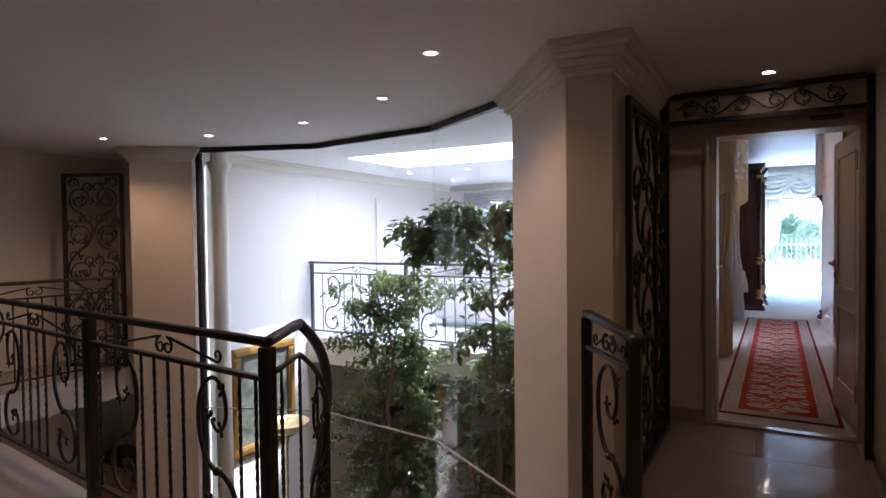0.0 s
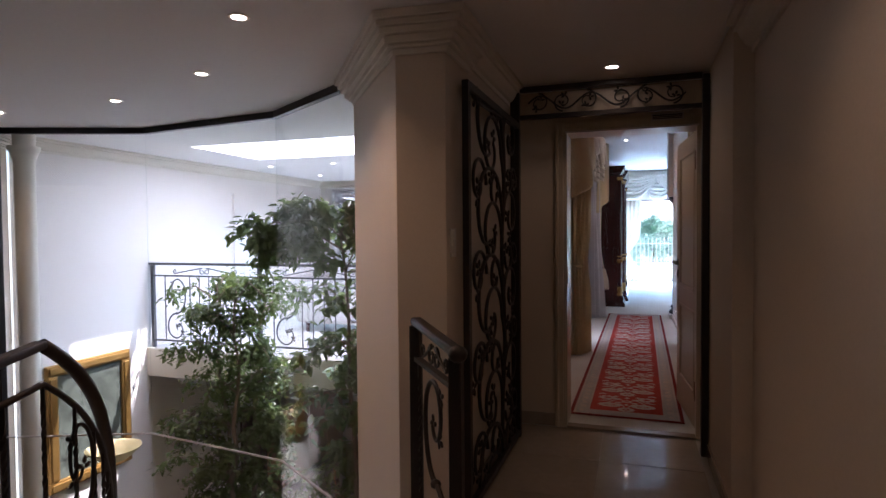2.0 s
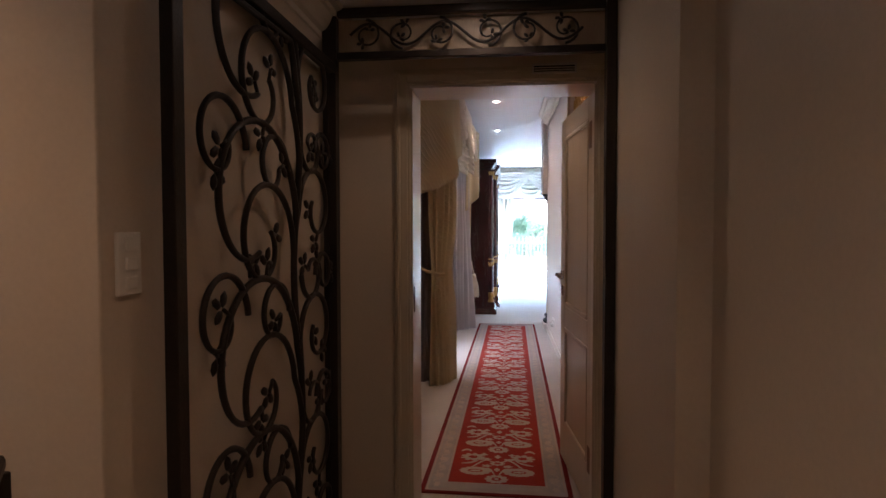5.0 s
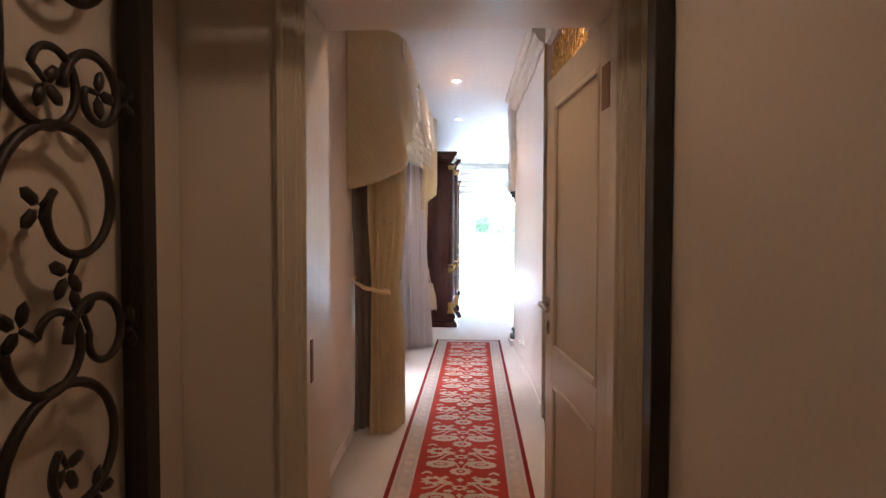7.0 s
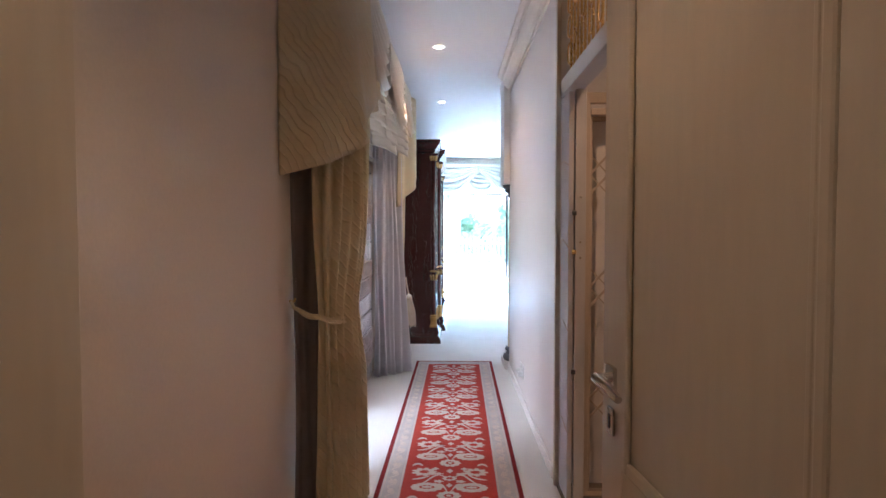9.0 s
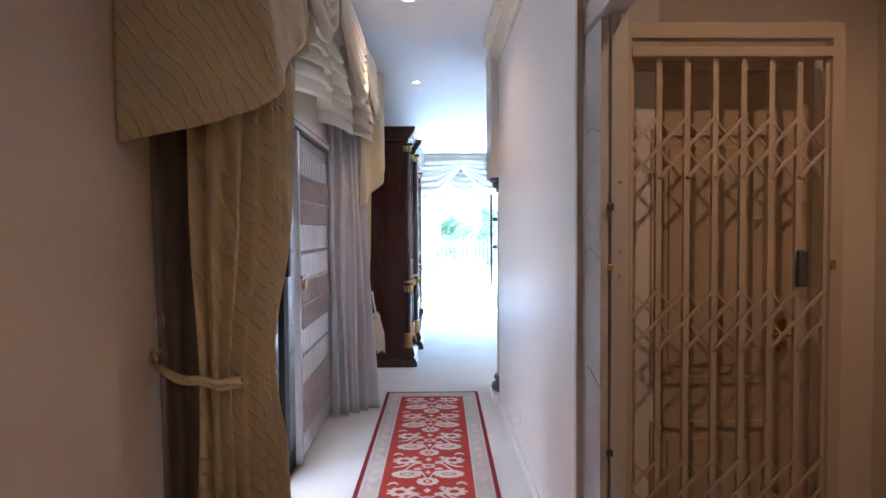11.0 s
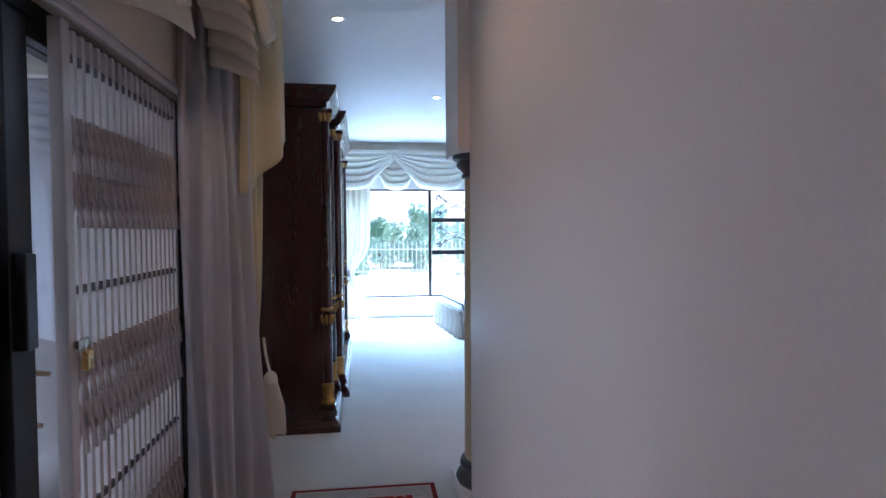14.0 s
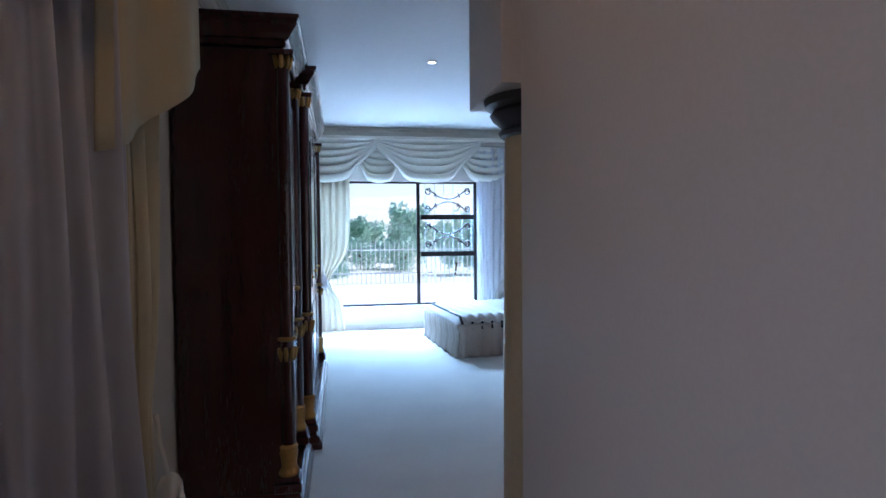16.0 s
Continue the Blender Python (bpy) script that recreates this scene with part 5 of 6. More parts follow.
# ---- the gated alcove ----
def alcove():
    h = thing("alcove_header", (0.66, 6.5, 2.155), "white steel header with a brass coloured grille over the alcove", "header", kind="structure")
    part("beam", Mesh().box(0.612, 5.60, 2.16, 0.70, 7.415, 2.25), STEEL_PAINT, h, bevel=0.004)
    part("top_rail", Mesh().box(0.64, 5.60, 2.77, 0.67, 7.415, 2.795), STEEL_CREAM, h)
    for i in range(22):
        y = 5.66 + i * 0.08
        part("grille_bar", twisted(Mesh(), (0.655, y, 2.25), (0.655, y, 2.77), 0.006), BRASS, h, "brass twisted bar")
        if i % 2:
            pl = Plane((0.645, y - 0.08), (0.645, y + 0.08))
            for z in (2.38, 2.52, 2.65):
                part("grille_ring", Mesh().tube([pl.at(0.08 + 0.045 * math.cos(a), z + 0.055 * math.sin(a)) for a in [k * math.pi / 6 for k in range(12)]], 0.005, 5, True), BRASS, h, smooth=True)
    part("corner_trim", Mesh().box(0.585, 7.385, 0, 0.61, 7.418, 2.80), TRIM, h, "cream wooden corner bead", bevel=0.004)

    # collapsed gate stack against the wall's end
    f = thing("folded_gate", (0.64, 7.29, 0.0), "folded white steel gate stacked beside the alcove", "security gate", "folding security gates")
    part("post", Mesh().box(0.645, 7.165, 0, 0.70, 7.20, 2.15), STEEL_PAINT, f, bevel=0.003)
    for i in range(8):
        part("slat", Mesh().box(0.613, 7.178 + 0.025 * i, 0.012, 0.638, 7.199 + 0.025 * i, 2.14), STEEL_PAINT, f)
    for z in (0.42, 0.95, 1.38, 1.80):
        part("wire", Mesh().tube([(0.611, 7.17, z - 0.035), (0.611, 7.30, z), (0.611, 7.37, z - 0.01)], 0.0028, 5), STEEL_CREAM, f, smooth=True)
    for z, mat in ((1.52, IRON_GREY), (1.32, BRASS), (0.70, IRON_GREY)):
        part("latch", Mesh().box(0.628, 7.154, z - 0.012, 0.652, 7.166, z + 0.012), mat, f, "metal latch", bevel=0.004)
    for z in (1.60, 1.37, 1.29):
        part("screw", Mesh().blob((0.672, 7.164, z), 0.006, 0.003, 0.006, None, 8, 5), CHROME, f)

    g = thing("security_gate", (1.07, 7.28, 0.003), "cream painted folding lattice gate closed before a wooden door", "security gate", "folding security gates")
    part("frame_stile", Mesh().box(0.702, 7.255, 0.004, 0.742, 7.30, 2.10), STEEL_CREAM, g, bevel=0.003)
    part("frame_stile", Mesh().box(1.44, 7.255, 0.004, 1.485, 7.30, 2.10), STEEL_CREAM, g, bevel=0.003)
    part("frame_head", Mesh().box(0.742, 7.25, 2.035, 1.44, 7.30, 2.07), STEEL_CREAM, g, bevel=0.003)
    part("frame_head", Mesh().box(0.702, 7.26, 2.10, 1.485, 7.30, 2.155), STEEL_CREAM, g, bevel=0.003)
    part("floor_track", Mesh().box(0.742, 7.262, 0.004, 1.44, 7.298, 0.03), STEEL_CREAM, g)
    pl = lambda u, o, z: Vector((0.745 + u, 7.278 + o, z))
    lattice(g, pl, 0.69, 0.032, 2.035, 0.0985, STEEL_CREAM, (1.73, 1.13, 0.53), 0.016, 0.020, 0.105, 0.012)
    part("lock_case", Mesh().box(1.325, 7.245, 1.24, 1.36, 7.268, 1.37), IRON_GREY, g, "grey lock case", bevel=0.008)
    part("lock_plate", Mesh().box(1.44, 7.247, 1.30, 1.46, 7.256, 1.335), BRASS, g, bevel=0.003)

    d = thing("door_2", (1.1, 7.43, 0), "brown panelled wooden door behind the lattice gate", "door", kind="structure")
    part("frame", Mesh().box(0.72, 7.41, 0.004, 0.77, 7.448, 2.10).box(1.43, 7.41, 0.004, 1.48, 7.448, 2.10).box(0.77, 7.41, 2.03, 1.43, 7.448, 2.10), PINE, d, bevel=0.004)
    leaf = part("leaf", Mesh().box(0.772, 7.425, 0.008, 1.428, 7.446, 2.028), PINE, d)
    for z0, z1 in ((0.2, 0.72), (0.86, 1.82)):
        part("panel_moulding", Mesh().box(0.87, 7.412, z0, 1.33, 7.425, z0 + 0.03).box(0.87, 7.412, z1 - 0.03, 1.33, 7.425, z1).box(0.87, 7.412, z0 + 0.03, 0.90, 7.425, z1 - 0.03).box(1.30, 7.412, z0 + 0.03, 1.33, 7.425, z1 - 0.03), PINE, leaf, bevel=0.005)
        part("panel", Mesh().box(0.94, 7.416, z0 + 0.07, 1.26, 7.425, z1 - 0.07), PINE, leaf, bevel=0.008)
    part("door_handle", Mesh().tube([(1.37, 7.42, 1.05), (1.37, 7.37, 1.05), (1.30, 7.365, 1.05)], 0.010, 8).box(1.35, 7.412, 0.98, 1.39, 7.425, 1.10), BRASS, leaf, "brass lever", smooth="auto")


alcove()


# ---- the bedroom ----
def wardrobe(y0, y1, xf, label, doors):
    """A tall wardrobe; the cornice overhangs its near end."""
    w = thing("wardrobe", (xf - 0.3, (y0 + y1) / 2, 0), label, "wardrobe", "carved wardrobes")
    xb = -0.735
    part("body", Mesh().box(xb, y0 + 0.06, 0.10, xf - 0.15, y1 - 0.06, 2.36), MAHOGANY, w, bevel=0.006)
    def stack(rows):
        """Stepped rings: (inset, height) pairs joined into one moulded block."""
        k = len(rows)
        pts = [(x, y, z) for o, z in rows for x, y in ((xb, y0 + o), (xf - 0.02 - o, y0 + o), (xf - 0.02 - o, y1 - o), (xb, y1 - o))]
        return Mesh().add(pts, [(3, 2, 1, 0), tuple(range(4 * k - 4, 4 * k))] + [(4 * i + j, 4 * i + (j + 1) % 4, 4 * i + 4 + (j + 1) % 4, 4 * i + 4 + j) for i in range(k - 1) for j in range(4)])

    m = stack([(0.01, 0.0), (0.01, 0.045), (0.018, 0.055), (0.03, 0.085), (0.045, 0.09), (0.05, 0.12)])
    part("plinth", m, MAHOGANY, w, bevel=0.008)
    m = stack([(0.11, 2.355), (0.11, 2.38), (0.085, 2.385), (0.085, 2.415), (0.07, 2.42), (0.055, 2.445), (0.03, 2.475), (0.025, 2.48), (0.025, 2.50), (0.012, 2.505), (0.012, 2.53)])
    part("cornice", m, MAHOGANY, w, "stepped mahogany cornice", bevel=0.006)
    step = (y1 - y0 - 0.14) / doors
    for i in range(doors):
        a, b = y0 + 0.07 + step * i, y0 + 0.07 + step * (i + 1)
        d = part("door", Mesh().box(xf - 0.15, a + 0.05, 0.14, xf - 0.125, b - 0.05, 2.33), MAHOGANY, w, bevel=0.005)
        part("panel", Mesh().box(xf - 0.126, a + 0.12, 0.25, xf - 0.116, b - 0.12, 0.85), MAHOGANY, d, bevel=0.004)
        part("panel", Mesh().box(xf - 0.126, a + 0.12, 1.0, xf - 0.116, b - 0.12, 2.18), MAHOGANY, d, bevel=0.004)
        part("knob", Mesh().blob((xf - 0.11, b - 0.075, 1.1), 0.016, 0.014, 0.014, None, 10, 6), GILT, d, smooth=True)
    for y in (y0 + 0.085, y1 - 0.085):
        x = xf - 0.125
        c = part("column", Mesh().lathe(x, y, [(0.038, 0.36), (0.040, 0.60), (0.038, 0.78), (0.037, 0.92), (0.039, 1.3), (0.036, 2.0), (0.034, 2.28)], 20), MAHOGANY, w, "turned mahogany column", smooth="auto")
        part("column_foot", Mesh().box(x - 0.07, y - 0.07, 0.12, x + 0.07, y + 0.07, 0.17).box(x - 0.06, y - 0.06, 0.17, x + 0.06, y + 0.06, 0.20), MAHOGANY, c, bevel=0.008)
        part("gilt_base", Mesh().lathe(x, y, [(0.050, 0.20), (0.056, 0.215), (0.050, 0.23), (0.041, 0.25), (0.045, 0.29), (0.050, 0.32), (0.044, 0.335), (0.050, 0.345), (0.039, 0.36)], 20), GILT, c, "gilt turned base", smooth="auto")
        part("gilt_ring", Mesh().lathe(x, y, [(0.038, 0.89), (0.050, 0.897), (0.050, 0.908), (0.038, 0.915)], 20), GILT, c, "gilt ring", smooth="auto")
        for base, up in ((0.79, 0.075), (2.27, 0.085)):
            for k in range(8):
                m = Mesh()
                t = 2 * math.pi * k / 8
                q = Vector((math.cos(t), math.sin(t), 0))
                m.tube([Vector((x, y, base)) + q * 0.034, Vector((x, y, base + up * 0.55)) + q * 0.042, Vector((x, y, base + up * 0.9)) + q * 0.050, Vector((x, y, base + up * 0.8)) + q * 0.056], [0.009, 0.013, 0.010, 0.005], 6)
                m.blob(Vector((x, y, base + up * 0.3)) + q * 0.042, 0.009, 0.009, 0.015, None, 6, 4)
                part("acanthus_leaf", m, GILT, c, "gilt carved leaf", smooth=True)
        part("abacus", Mesh().box(x - 0.062, y - 0.062, 2.33, x + 0.062, y + 0.062, 2.358), MAHOGANY, c, bevel=0.004)


wardrobe(11.30, 12.15, -0.085, "dark polished mahogany wardrobe with gilt-mounted columns", 1)
wardrobe(12.20, 14.55, -0.035, "wide mahogany wardrobe with gilt carved columns", 3)
wardrobe(14.98, 15.90, -0.12, "mahogany wardrobe near the garden window", 1)


def bedroom_column():
    x, y = 0.745, 10.21
    c = thing("column", (x, y, 0), "cream round column with a dark stone capital under the beam", "column", kind="structure")
    part("plinth", Mesh().box(x - 0.19, y - 0.19, 0, x + 0.19, y + 0.19, 0.07), WALL_PALE, c, "square white plinth", bevel=0.006)
    part("base", Mesh().lathe(x, y, [(0.18, 0.07), (0.19, 0.095), (0.18, 0.12), (0.155, 0.135), (0.15, 0.15), (0.168, 0.17), (0.16, 0.195), (0.14, 0.205)], 36), IRON_GREY, c, "dark stone base rings", smooth="auto")
    part("shaft", Mesh().lathe(x, y, [(0.14, 0.205), (0.138, 1.0), (0.130, 1.755)], 36), COLUMN, c, "cream shaft", smooth="auto")
    part("capital", Mesh().lathe(x, y, [(0.13, 1.755), (0.145, 1.762), (0.15, 1.775), (0.14, 1.786), (0.145, 1.797), (0.17, 1.817), (0.18, 1.834), (0.17, 1.845), (0.195, 1.86), (0.20, 1.883)], 36), IRON_GREY, c, "dark turned stone capital", smooth="auto")


bedroom_column()


def garden_window():
    w = thing("window_1", (0.9, 17.0, 0.33), "wide black framed garden window with an iron guarded sash", "window", kind="structure")
    X0, X1, MX, Z0, Z1 = -0.375, 2.155, 1.25, 0.33, 2.195
    part("window_frame", Mesh().box(X0, 17.0, Z0, X1, 17.05, Z0 + 0.03).box(X0, 17.0, Z1 - 0.03, X1, 17.05, Z1).box(X0, 17.0, Z0 + 0.03, X0 + 0.04, 17.05, Z1 - 0.03).box(X1 - 0.04, 17.0, Z0 + 0.03, X1, 17.05, Z1 - 0.03), BLACK, w, bevel=0.003)
    part("mullion", Mesh().box(MX - 0.024, 16.995, Z0 + 0.03, MX + 0.024, 17.055, Z1 - 0.03), BLACK, w, bevel=0.003)
    for z in (1.66, 1.10):
        part("sash_bar", Mesh().box(MX + 0.035, 17.0, z - 0.036, X1 - 0.04, 17.05, z + 0.036), BLACK, w)
    for x0, x1 in ((X0 + 0.04, MX - 0.035), (MX + 0.035, X1 - 0.04)):
        g = part("pane", Mesh().box(x0, 17.022, Z0 + 0.03, x1, 17.028, Z1 - 0.03), WINDOW_GLASS, w)
        g.visible_shadow = False
    part("window_sill", Mesh().box(X0, 16.90, 0.30, X1, 16.998, 0.328), WALL_PALE, w, "white sill", bevel=0.005)
    pl = Plane((MX + 0.05, 17.07), (X1, 17.07))
    for cz in (1.92, 1.38):
        for s in (-1, 1):
            for q in (-1, 1):
                pts = [(0.42 + s * 0.30 * t, cz + q * (0.02 + 0.16 * t * t)) for t in [i / 10 for i in range(11)]]
                pts += spiral(pts[-1][0], pts[-1][1] - q * 0.055, 0.055, 0.02, 90 * q, -1.0 * s * q, 16)[1:]
                part("scroll", vine(pl, pts, 0.013), BLACK, w, smooth=True)
                lm = Mesh()
                leaf_cluster(lm, pl, *pts[-1], 60, 0.034)
                leaf_cluster(lm, pl, *pts[6], 200, 0.03)
                part("leaf_spray", lm, BLACK, w, smooth=True)
    for i in range(6):
        x = MX + 0.12 + 0.145 * i
        part("guard_bar", Mesh().bar((x, 17.09, Z0 + 0.03), (x, 17.09, Z1 - 0.03), 0.012, 0.012, (1, 0, 0)), FENCE, w, "white guard bar")


garden_window()


def window_swags():
    v = thing("swag_valance", (0.9, 16.75, 2.85), "cream satin swags hung over the garden window", "valance")
    part("pelmet_board", Mesh().box(-0.6, 16.72, 2.79, 2.9, 16.94, 2.815), WHITE, v)

    def swag(x0, x1, drop, y):
        def fn(u, t):
            sag = (4 * u * (1 - u)) ** 0.85
            x = x0 + (x1 - x0) * (u + 0.075 * math.sin(2 * math.pi * (2 * u)) * t * 0.6)
            z = 2.775 - t * (0.07 + (drop - 0.07) * sag)
            fold = abs(math.sin(6 * math.pi * t ** 0.85))
            r = 0.085 * (1 - (1 - fold) ** 2) * (0.2 + 0.8 * sag)
            return (x, y - 0.05 * sag * t - r, z + 0.018 * fold * sag)
        part("swag", Mesh().sheet(fn, 44, 84, 0.004), SWAG_CLOTH, v, "cream satin swag", smooth=True)

    swag(-0.95, 0.66, 0.62, 16.75)
    swag(0.22, 1.10, 0.61, 16.90)
    swag(0.58, 2.16, 0.62, 16.74)
    swag(1.70, 2.85, 0.60, 16.89)
    m = Mesh().box(-0.6, 16.70, 2.765, 2.9, 16.72, 2.82)
    part("pelmet_rail", m, PLASTER, v, bevel=0.005)
    c = thing("curtain", (0.0, 16.75, 0), "cream striped curtain drawn aside at the garden window", "curtain", "bedroom curtains")
    part("drape", hanging([(-0.60, 16.80), (-0.22, 16.76), (0.10, 16.79), (0.22, 16.83)], 0.012, 2.70, 9, 0.028, 0.72, 0.62, seed=21), CREAM_CLOTH, c, smooth=True)
    tassel(c, -0.15, 16.70, 0.85, SHEER, 1.0)
    c = thing("curtain", (2.45, 16.8, 0), "pale voile curtain hanging straight at the window's end", "curtain", "bedroom curtains")
    part("drape", hanging([(2.14, 16.82), (2.5, 16.78), (3.1, 16.82)], 0.012, 2.70, 10, 0.03, None, seed=23), SHEER, c, smooth=True)


window_swags()


def bed():
    b = thing("bed", (2.4, 15.45, 0), "quilted cream bed with channelled foot end and pleated skirt", "bed")
    X0, X1, Y0, Y1, ZT = 1.17, 3.4, 14.72, 16.20, 0.46

    def top(u, t):
        x, y = X0 + (X1 - X0) * u, Y0 + (Y1 - Y0) * t
        ex, ey = min(u * (X1 - X0), 0.16) / 0.16, min(t, 1 - t) * (Y1 - Y0)
        ey = min(ey, 0.12) / 0.12
        z = ZT - 0.10 * (1 - ex) ** 2 - 0.08 * (1 - ey) ** 2
        if x < X0 + 0.72:
            z += 0.040 * abs(math.sin(math.pi * (x - X0) / 0.12 + 0.5 * math.sin(2.5 * t))) ** 0.7
        else:
            z += 0.030 * abs(math.sin(math.pi * (x - y) / 0.11)) * abs(math.sin(math.pi * (x + y) / 0.11))
        return (x, y, z)

    part("mattress", Mesh().box(X0 + 0.03, Y0 + 0.03, 0.20, X1, Y1 - 0.03, ZT - 0.09), WHITE_CLOTH, b, bevel=0.03)
    part("bedspread", Mesh().sheet(top, 150, 90, 0.02), BED_CLOTH, b, "channel quilted cream spread", smooth=True)
    # Thick black piping, which also draws the shade between the quilted channels.
    m = Mesh()
    for i in range(6):
        x = X0 + 0.06 + 0.12 * i
        m.tube([(x, Y0 + 0.005, ZT - 0.13), (x, Y0 + 0.01, ZT - 0.06), (x, Y0 + 0.1, ZT + 0.008), (x, Y1 - 0.1, ZT + 0.008), (x, Y1 - 0.01, ZT - 0.06)], 0.016, 6)
    part("piping", m, BLACK, b, "dark piping cords, also shading the channels", smooth=True)["kind"] = "stuff"
    pth = [(X1, Y0), (X0, Y0), (X0, Y1), (X1, Y1)]
    part("skirt", hanging(pth, 0.008, ZT - 0.07, 46, 0.016, None, nu=330, nv=8, seed=31, flare=1.2), BED_SKIRT, b, "box pleated taupe skirt", smooth=True)
    b.rotation_euler.z = radians(5.5)
    b.location = (2.52, 15.52, 0)


bed()
ch = thing("armchair", (2.75, 16.45, 0), "small upholstered cream armchair beyond the bed", "armchair")
part("seat", Mesh().box(2.45, 16.25, 0.15, 3.0, 16.70, 0.45), WHITE_CLOTH, ch, bevel=0.05)
part("backrest", Mesh().sheet(lambda u, t: (2.40 + 0.62 * u, 16.70 + 0.03 * math.sin(math.pi * u), 0.4 + (0.10 + 0.30 * math.sin(math.pi * u) ** 0.6) * t), 20, 8, 0.10), WHITE_CLOTH, ch, smooth=True)
for x, y in ((2.49, 16.29), (2.96, 16.29), (2.49, 16.66), (2.96, 16.66)):
    part("leg", Mesh().lathe(x, y, [(0.015, 0), (0.022, 0.16)], 10), MAHOGANY, ch)
ch.location.y += 0.06


# ---- the atrium ----
def indoor_tree(x, y, top, spread, seed, lean, label, leaves, size, reach_out=()):
    """A ficus: a few stems that fork into limbs and twigs, with drooping leaves along them."""
    rng = random.Random(seed)
    t = thing("ficus_tree", (x, y, LOW), label, "tree", "atrium trees")
    part("pot", Mesh().lathe(x, y, [(0.22, LOW), (0.30, LOW + 0.42), (0.33, LOW + 0.44), (0.33, LOW + 0.48), (0.28, LOW + 0.48), (0.27, LOW + 0.42)], 24), RUST, t, "terracotta pot", smooth="auto")
    wood, tips = Mesh(), []
    h = top - LOW
    for s in range(3):
        a = 2.1 * s + rng.uniform(0, 1)
        p = Vector((x + 0.05 * math.cos(a), y + 0.05 * math.sin(a), LOW + 0.42))
        path = [p.copy()]
        for i in range(1, 11):
            f = i / 10
            q = Vector((x + lean[0] * f + (0.05 + 0.22 * f) * math.cos(a + 0.5 * f) + rng.uniform(-0.04, 0.04), y + lean[1] * f + (0.05 + 0.18 * f) * math.sin(a + 0.5 * f) + rng.uniform(-0.03, 0.03), LOW + 0.42 + (h - 0.62) * f))
            path.append(q)
        wood.tube(path, [0.030 * (1 - 0.8 * i / 10) + 0.004 for i in range(11)], 7)
        for i in range(2, 11):
            for k in range(4):
                b = rng.uniform(0, 6.28)
                f = i / 10
                reach = spread * (0.75 + 0.35 * math.sin(2.6 * f)) * rng.uniform(0.45, 1.15)
                o = path[i]
                e = o + Vector((reach * math.cos(b), reach * 0.72 * math.sin(b), rng.uniform(-0.05, 0.28)))
                e.y = min(max(e.y, 4.75 if x > -3 else 4.85), 5.92)
                mid = (o + e) / 2 + Vector((0, 0, rng.uniform(0.05, 0.16)))
                end = e + Vector((0.10 * math.cos(b), 0.08 * math.sin(b), -0.10))
                end.y = min(max(end.y, 4.75), 5.92)
                wood.tube([o, mid, e, end], [0.009, 0.007, 0.004, 0.002], 5)
                tips.append((o, mid, e, end))
    for o, e in reach_out:
        o, e = Vector(o), Vector(e)
        for k in range(5):
            q = e + Vector((rng.uniform(-0.22, 0.22), rng.uniform(-0.14, 0.14), rng.uniform(-0.16, 0.12)))
            mid = o.lerp(e, 0.55) + Vector((0, 0, 0.10))
            end = q + Vector((-0.06, 0, -0.10))
            wood.tube([o, mid, q, end], [0.010, 0.007, 0.004, 0.002], 5)
            tips += [(mid, mid.lerp(q, 0.5), q, end)]
    part("trunk", wood, BARK, t, "thin grey brown stems", smooth=True)
    v, f = [], []
    for i in range(leaves):
        o, mid, e, end = tips[rng.randrange(len(tips))]
        k = rng.uniform(0.45, 3.0)
        p = mid.lerp(e, k - 1) if 1 <= k < 2 else (o.lerp(mid, k) if k < 1 else e.lerp(end, k - 2))
        p = p + Vector((rng.gauss(0, 0.045), rng.gauss(0, 0.045), rng.gauss(-0.015, 0.04)))
        p.y = min(max(p.y, 4.72 if x > -3 else 4.80), 5.96)
        a, pitch, roll = rng.uniform(0, 6.28), rng.uniform(-1.1, 0.35), rng.uniform(-0.7, 0.7)
        q = Euler((roll, -pitch, a)).to_matrix()
        L = size * rng.uniform(0.7, 1.25)
        W = L * 0.24
        pts = [(0, 0, 0), (L * 0.35, W, 0.12 * W), (L * 0.72, W * 0.75, -0.05 * L), (L, 0, -0.16 * L), (L * 0.72, -W * 0.75, -0.05 * L), (L * 0.35, -W, 0.12 * W), (L * 0.5, 0, -0.05 * L)]
        n = len(v)
        v += [tuple(p + q @ Vector(c)) for c in pts]
        f += [(n, n + 6, n + 1), (n + 1, n + 6, n + 2), (n + 2, n + 6, n + 3), (n + 3, n + 6, n + 4), (n + 4, n + 6, n + 5), (n + 5, n + 6, n)]
    mesh = bpy.data.meshes.new("crown")
    mesh.from_pydata(v, [], f)
    mesh.materials.append(LEAF)
    ob = part("crown", None, LEAF, t, "glossy green ficus leaves", mesh=mesh)
    ob["kind"] = "stuff"


indoor_tree(-3.72, 5.28, 0.92, 0.52, 5, (0.05, 0.0), "bushy green ficus growing up from the floor below", 11000, 0.066)
indoor_tree(-2.34, 5.30, 1.58, 0.56, 9, (0.12, -0.02), "tall dark green ficus reaching above the balcony", 9000, 0.10, (((-2.45, 5.2, 1.05), (-2.95, 5.05, 1.36)), ((-2.3, 5.2, 1.25), (-2.3, 5.0, 1.66)), ((-2.5, 5.2, 1.15), (-3.25, 5.05, 1.38)), ((-2.45, 5.2, 1.2), (-3.15, 5.08, 1.44)), ((-2.4, 5.2, 1.25), (-2.9, 5.05, 1.56)), ((-2.4, 5.2, 1.25), (-2.7, 5.05, 1.60))))


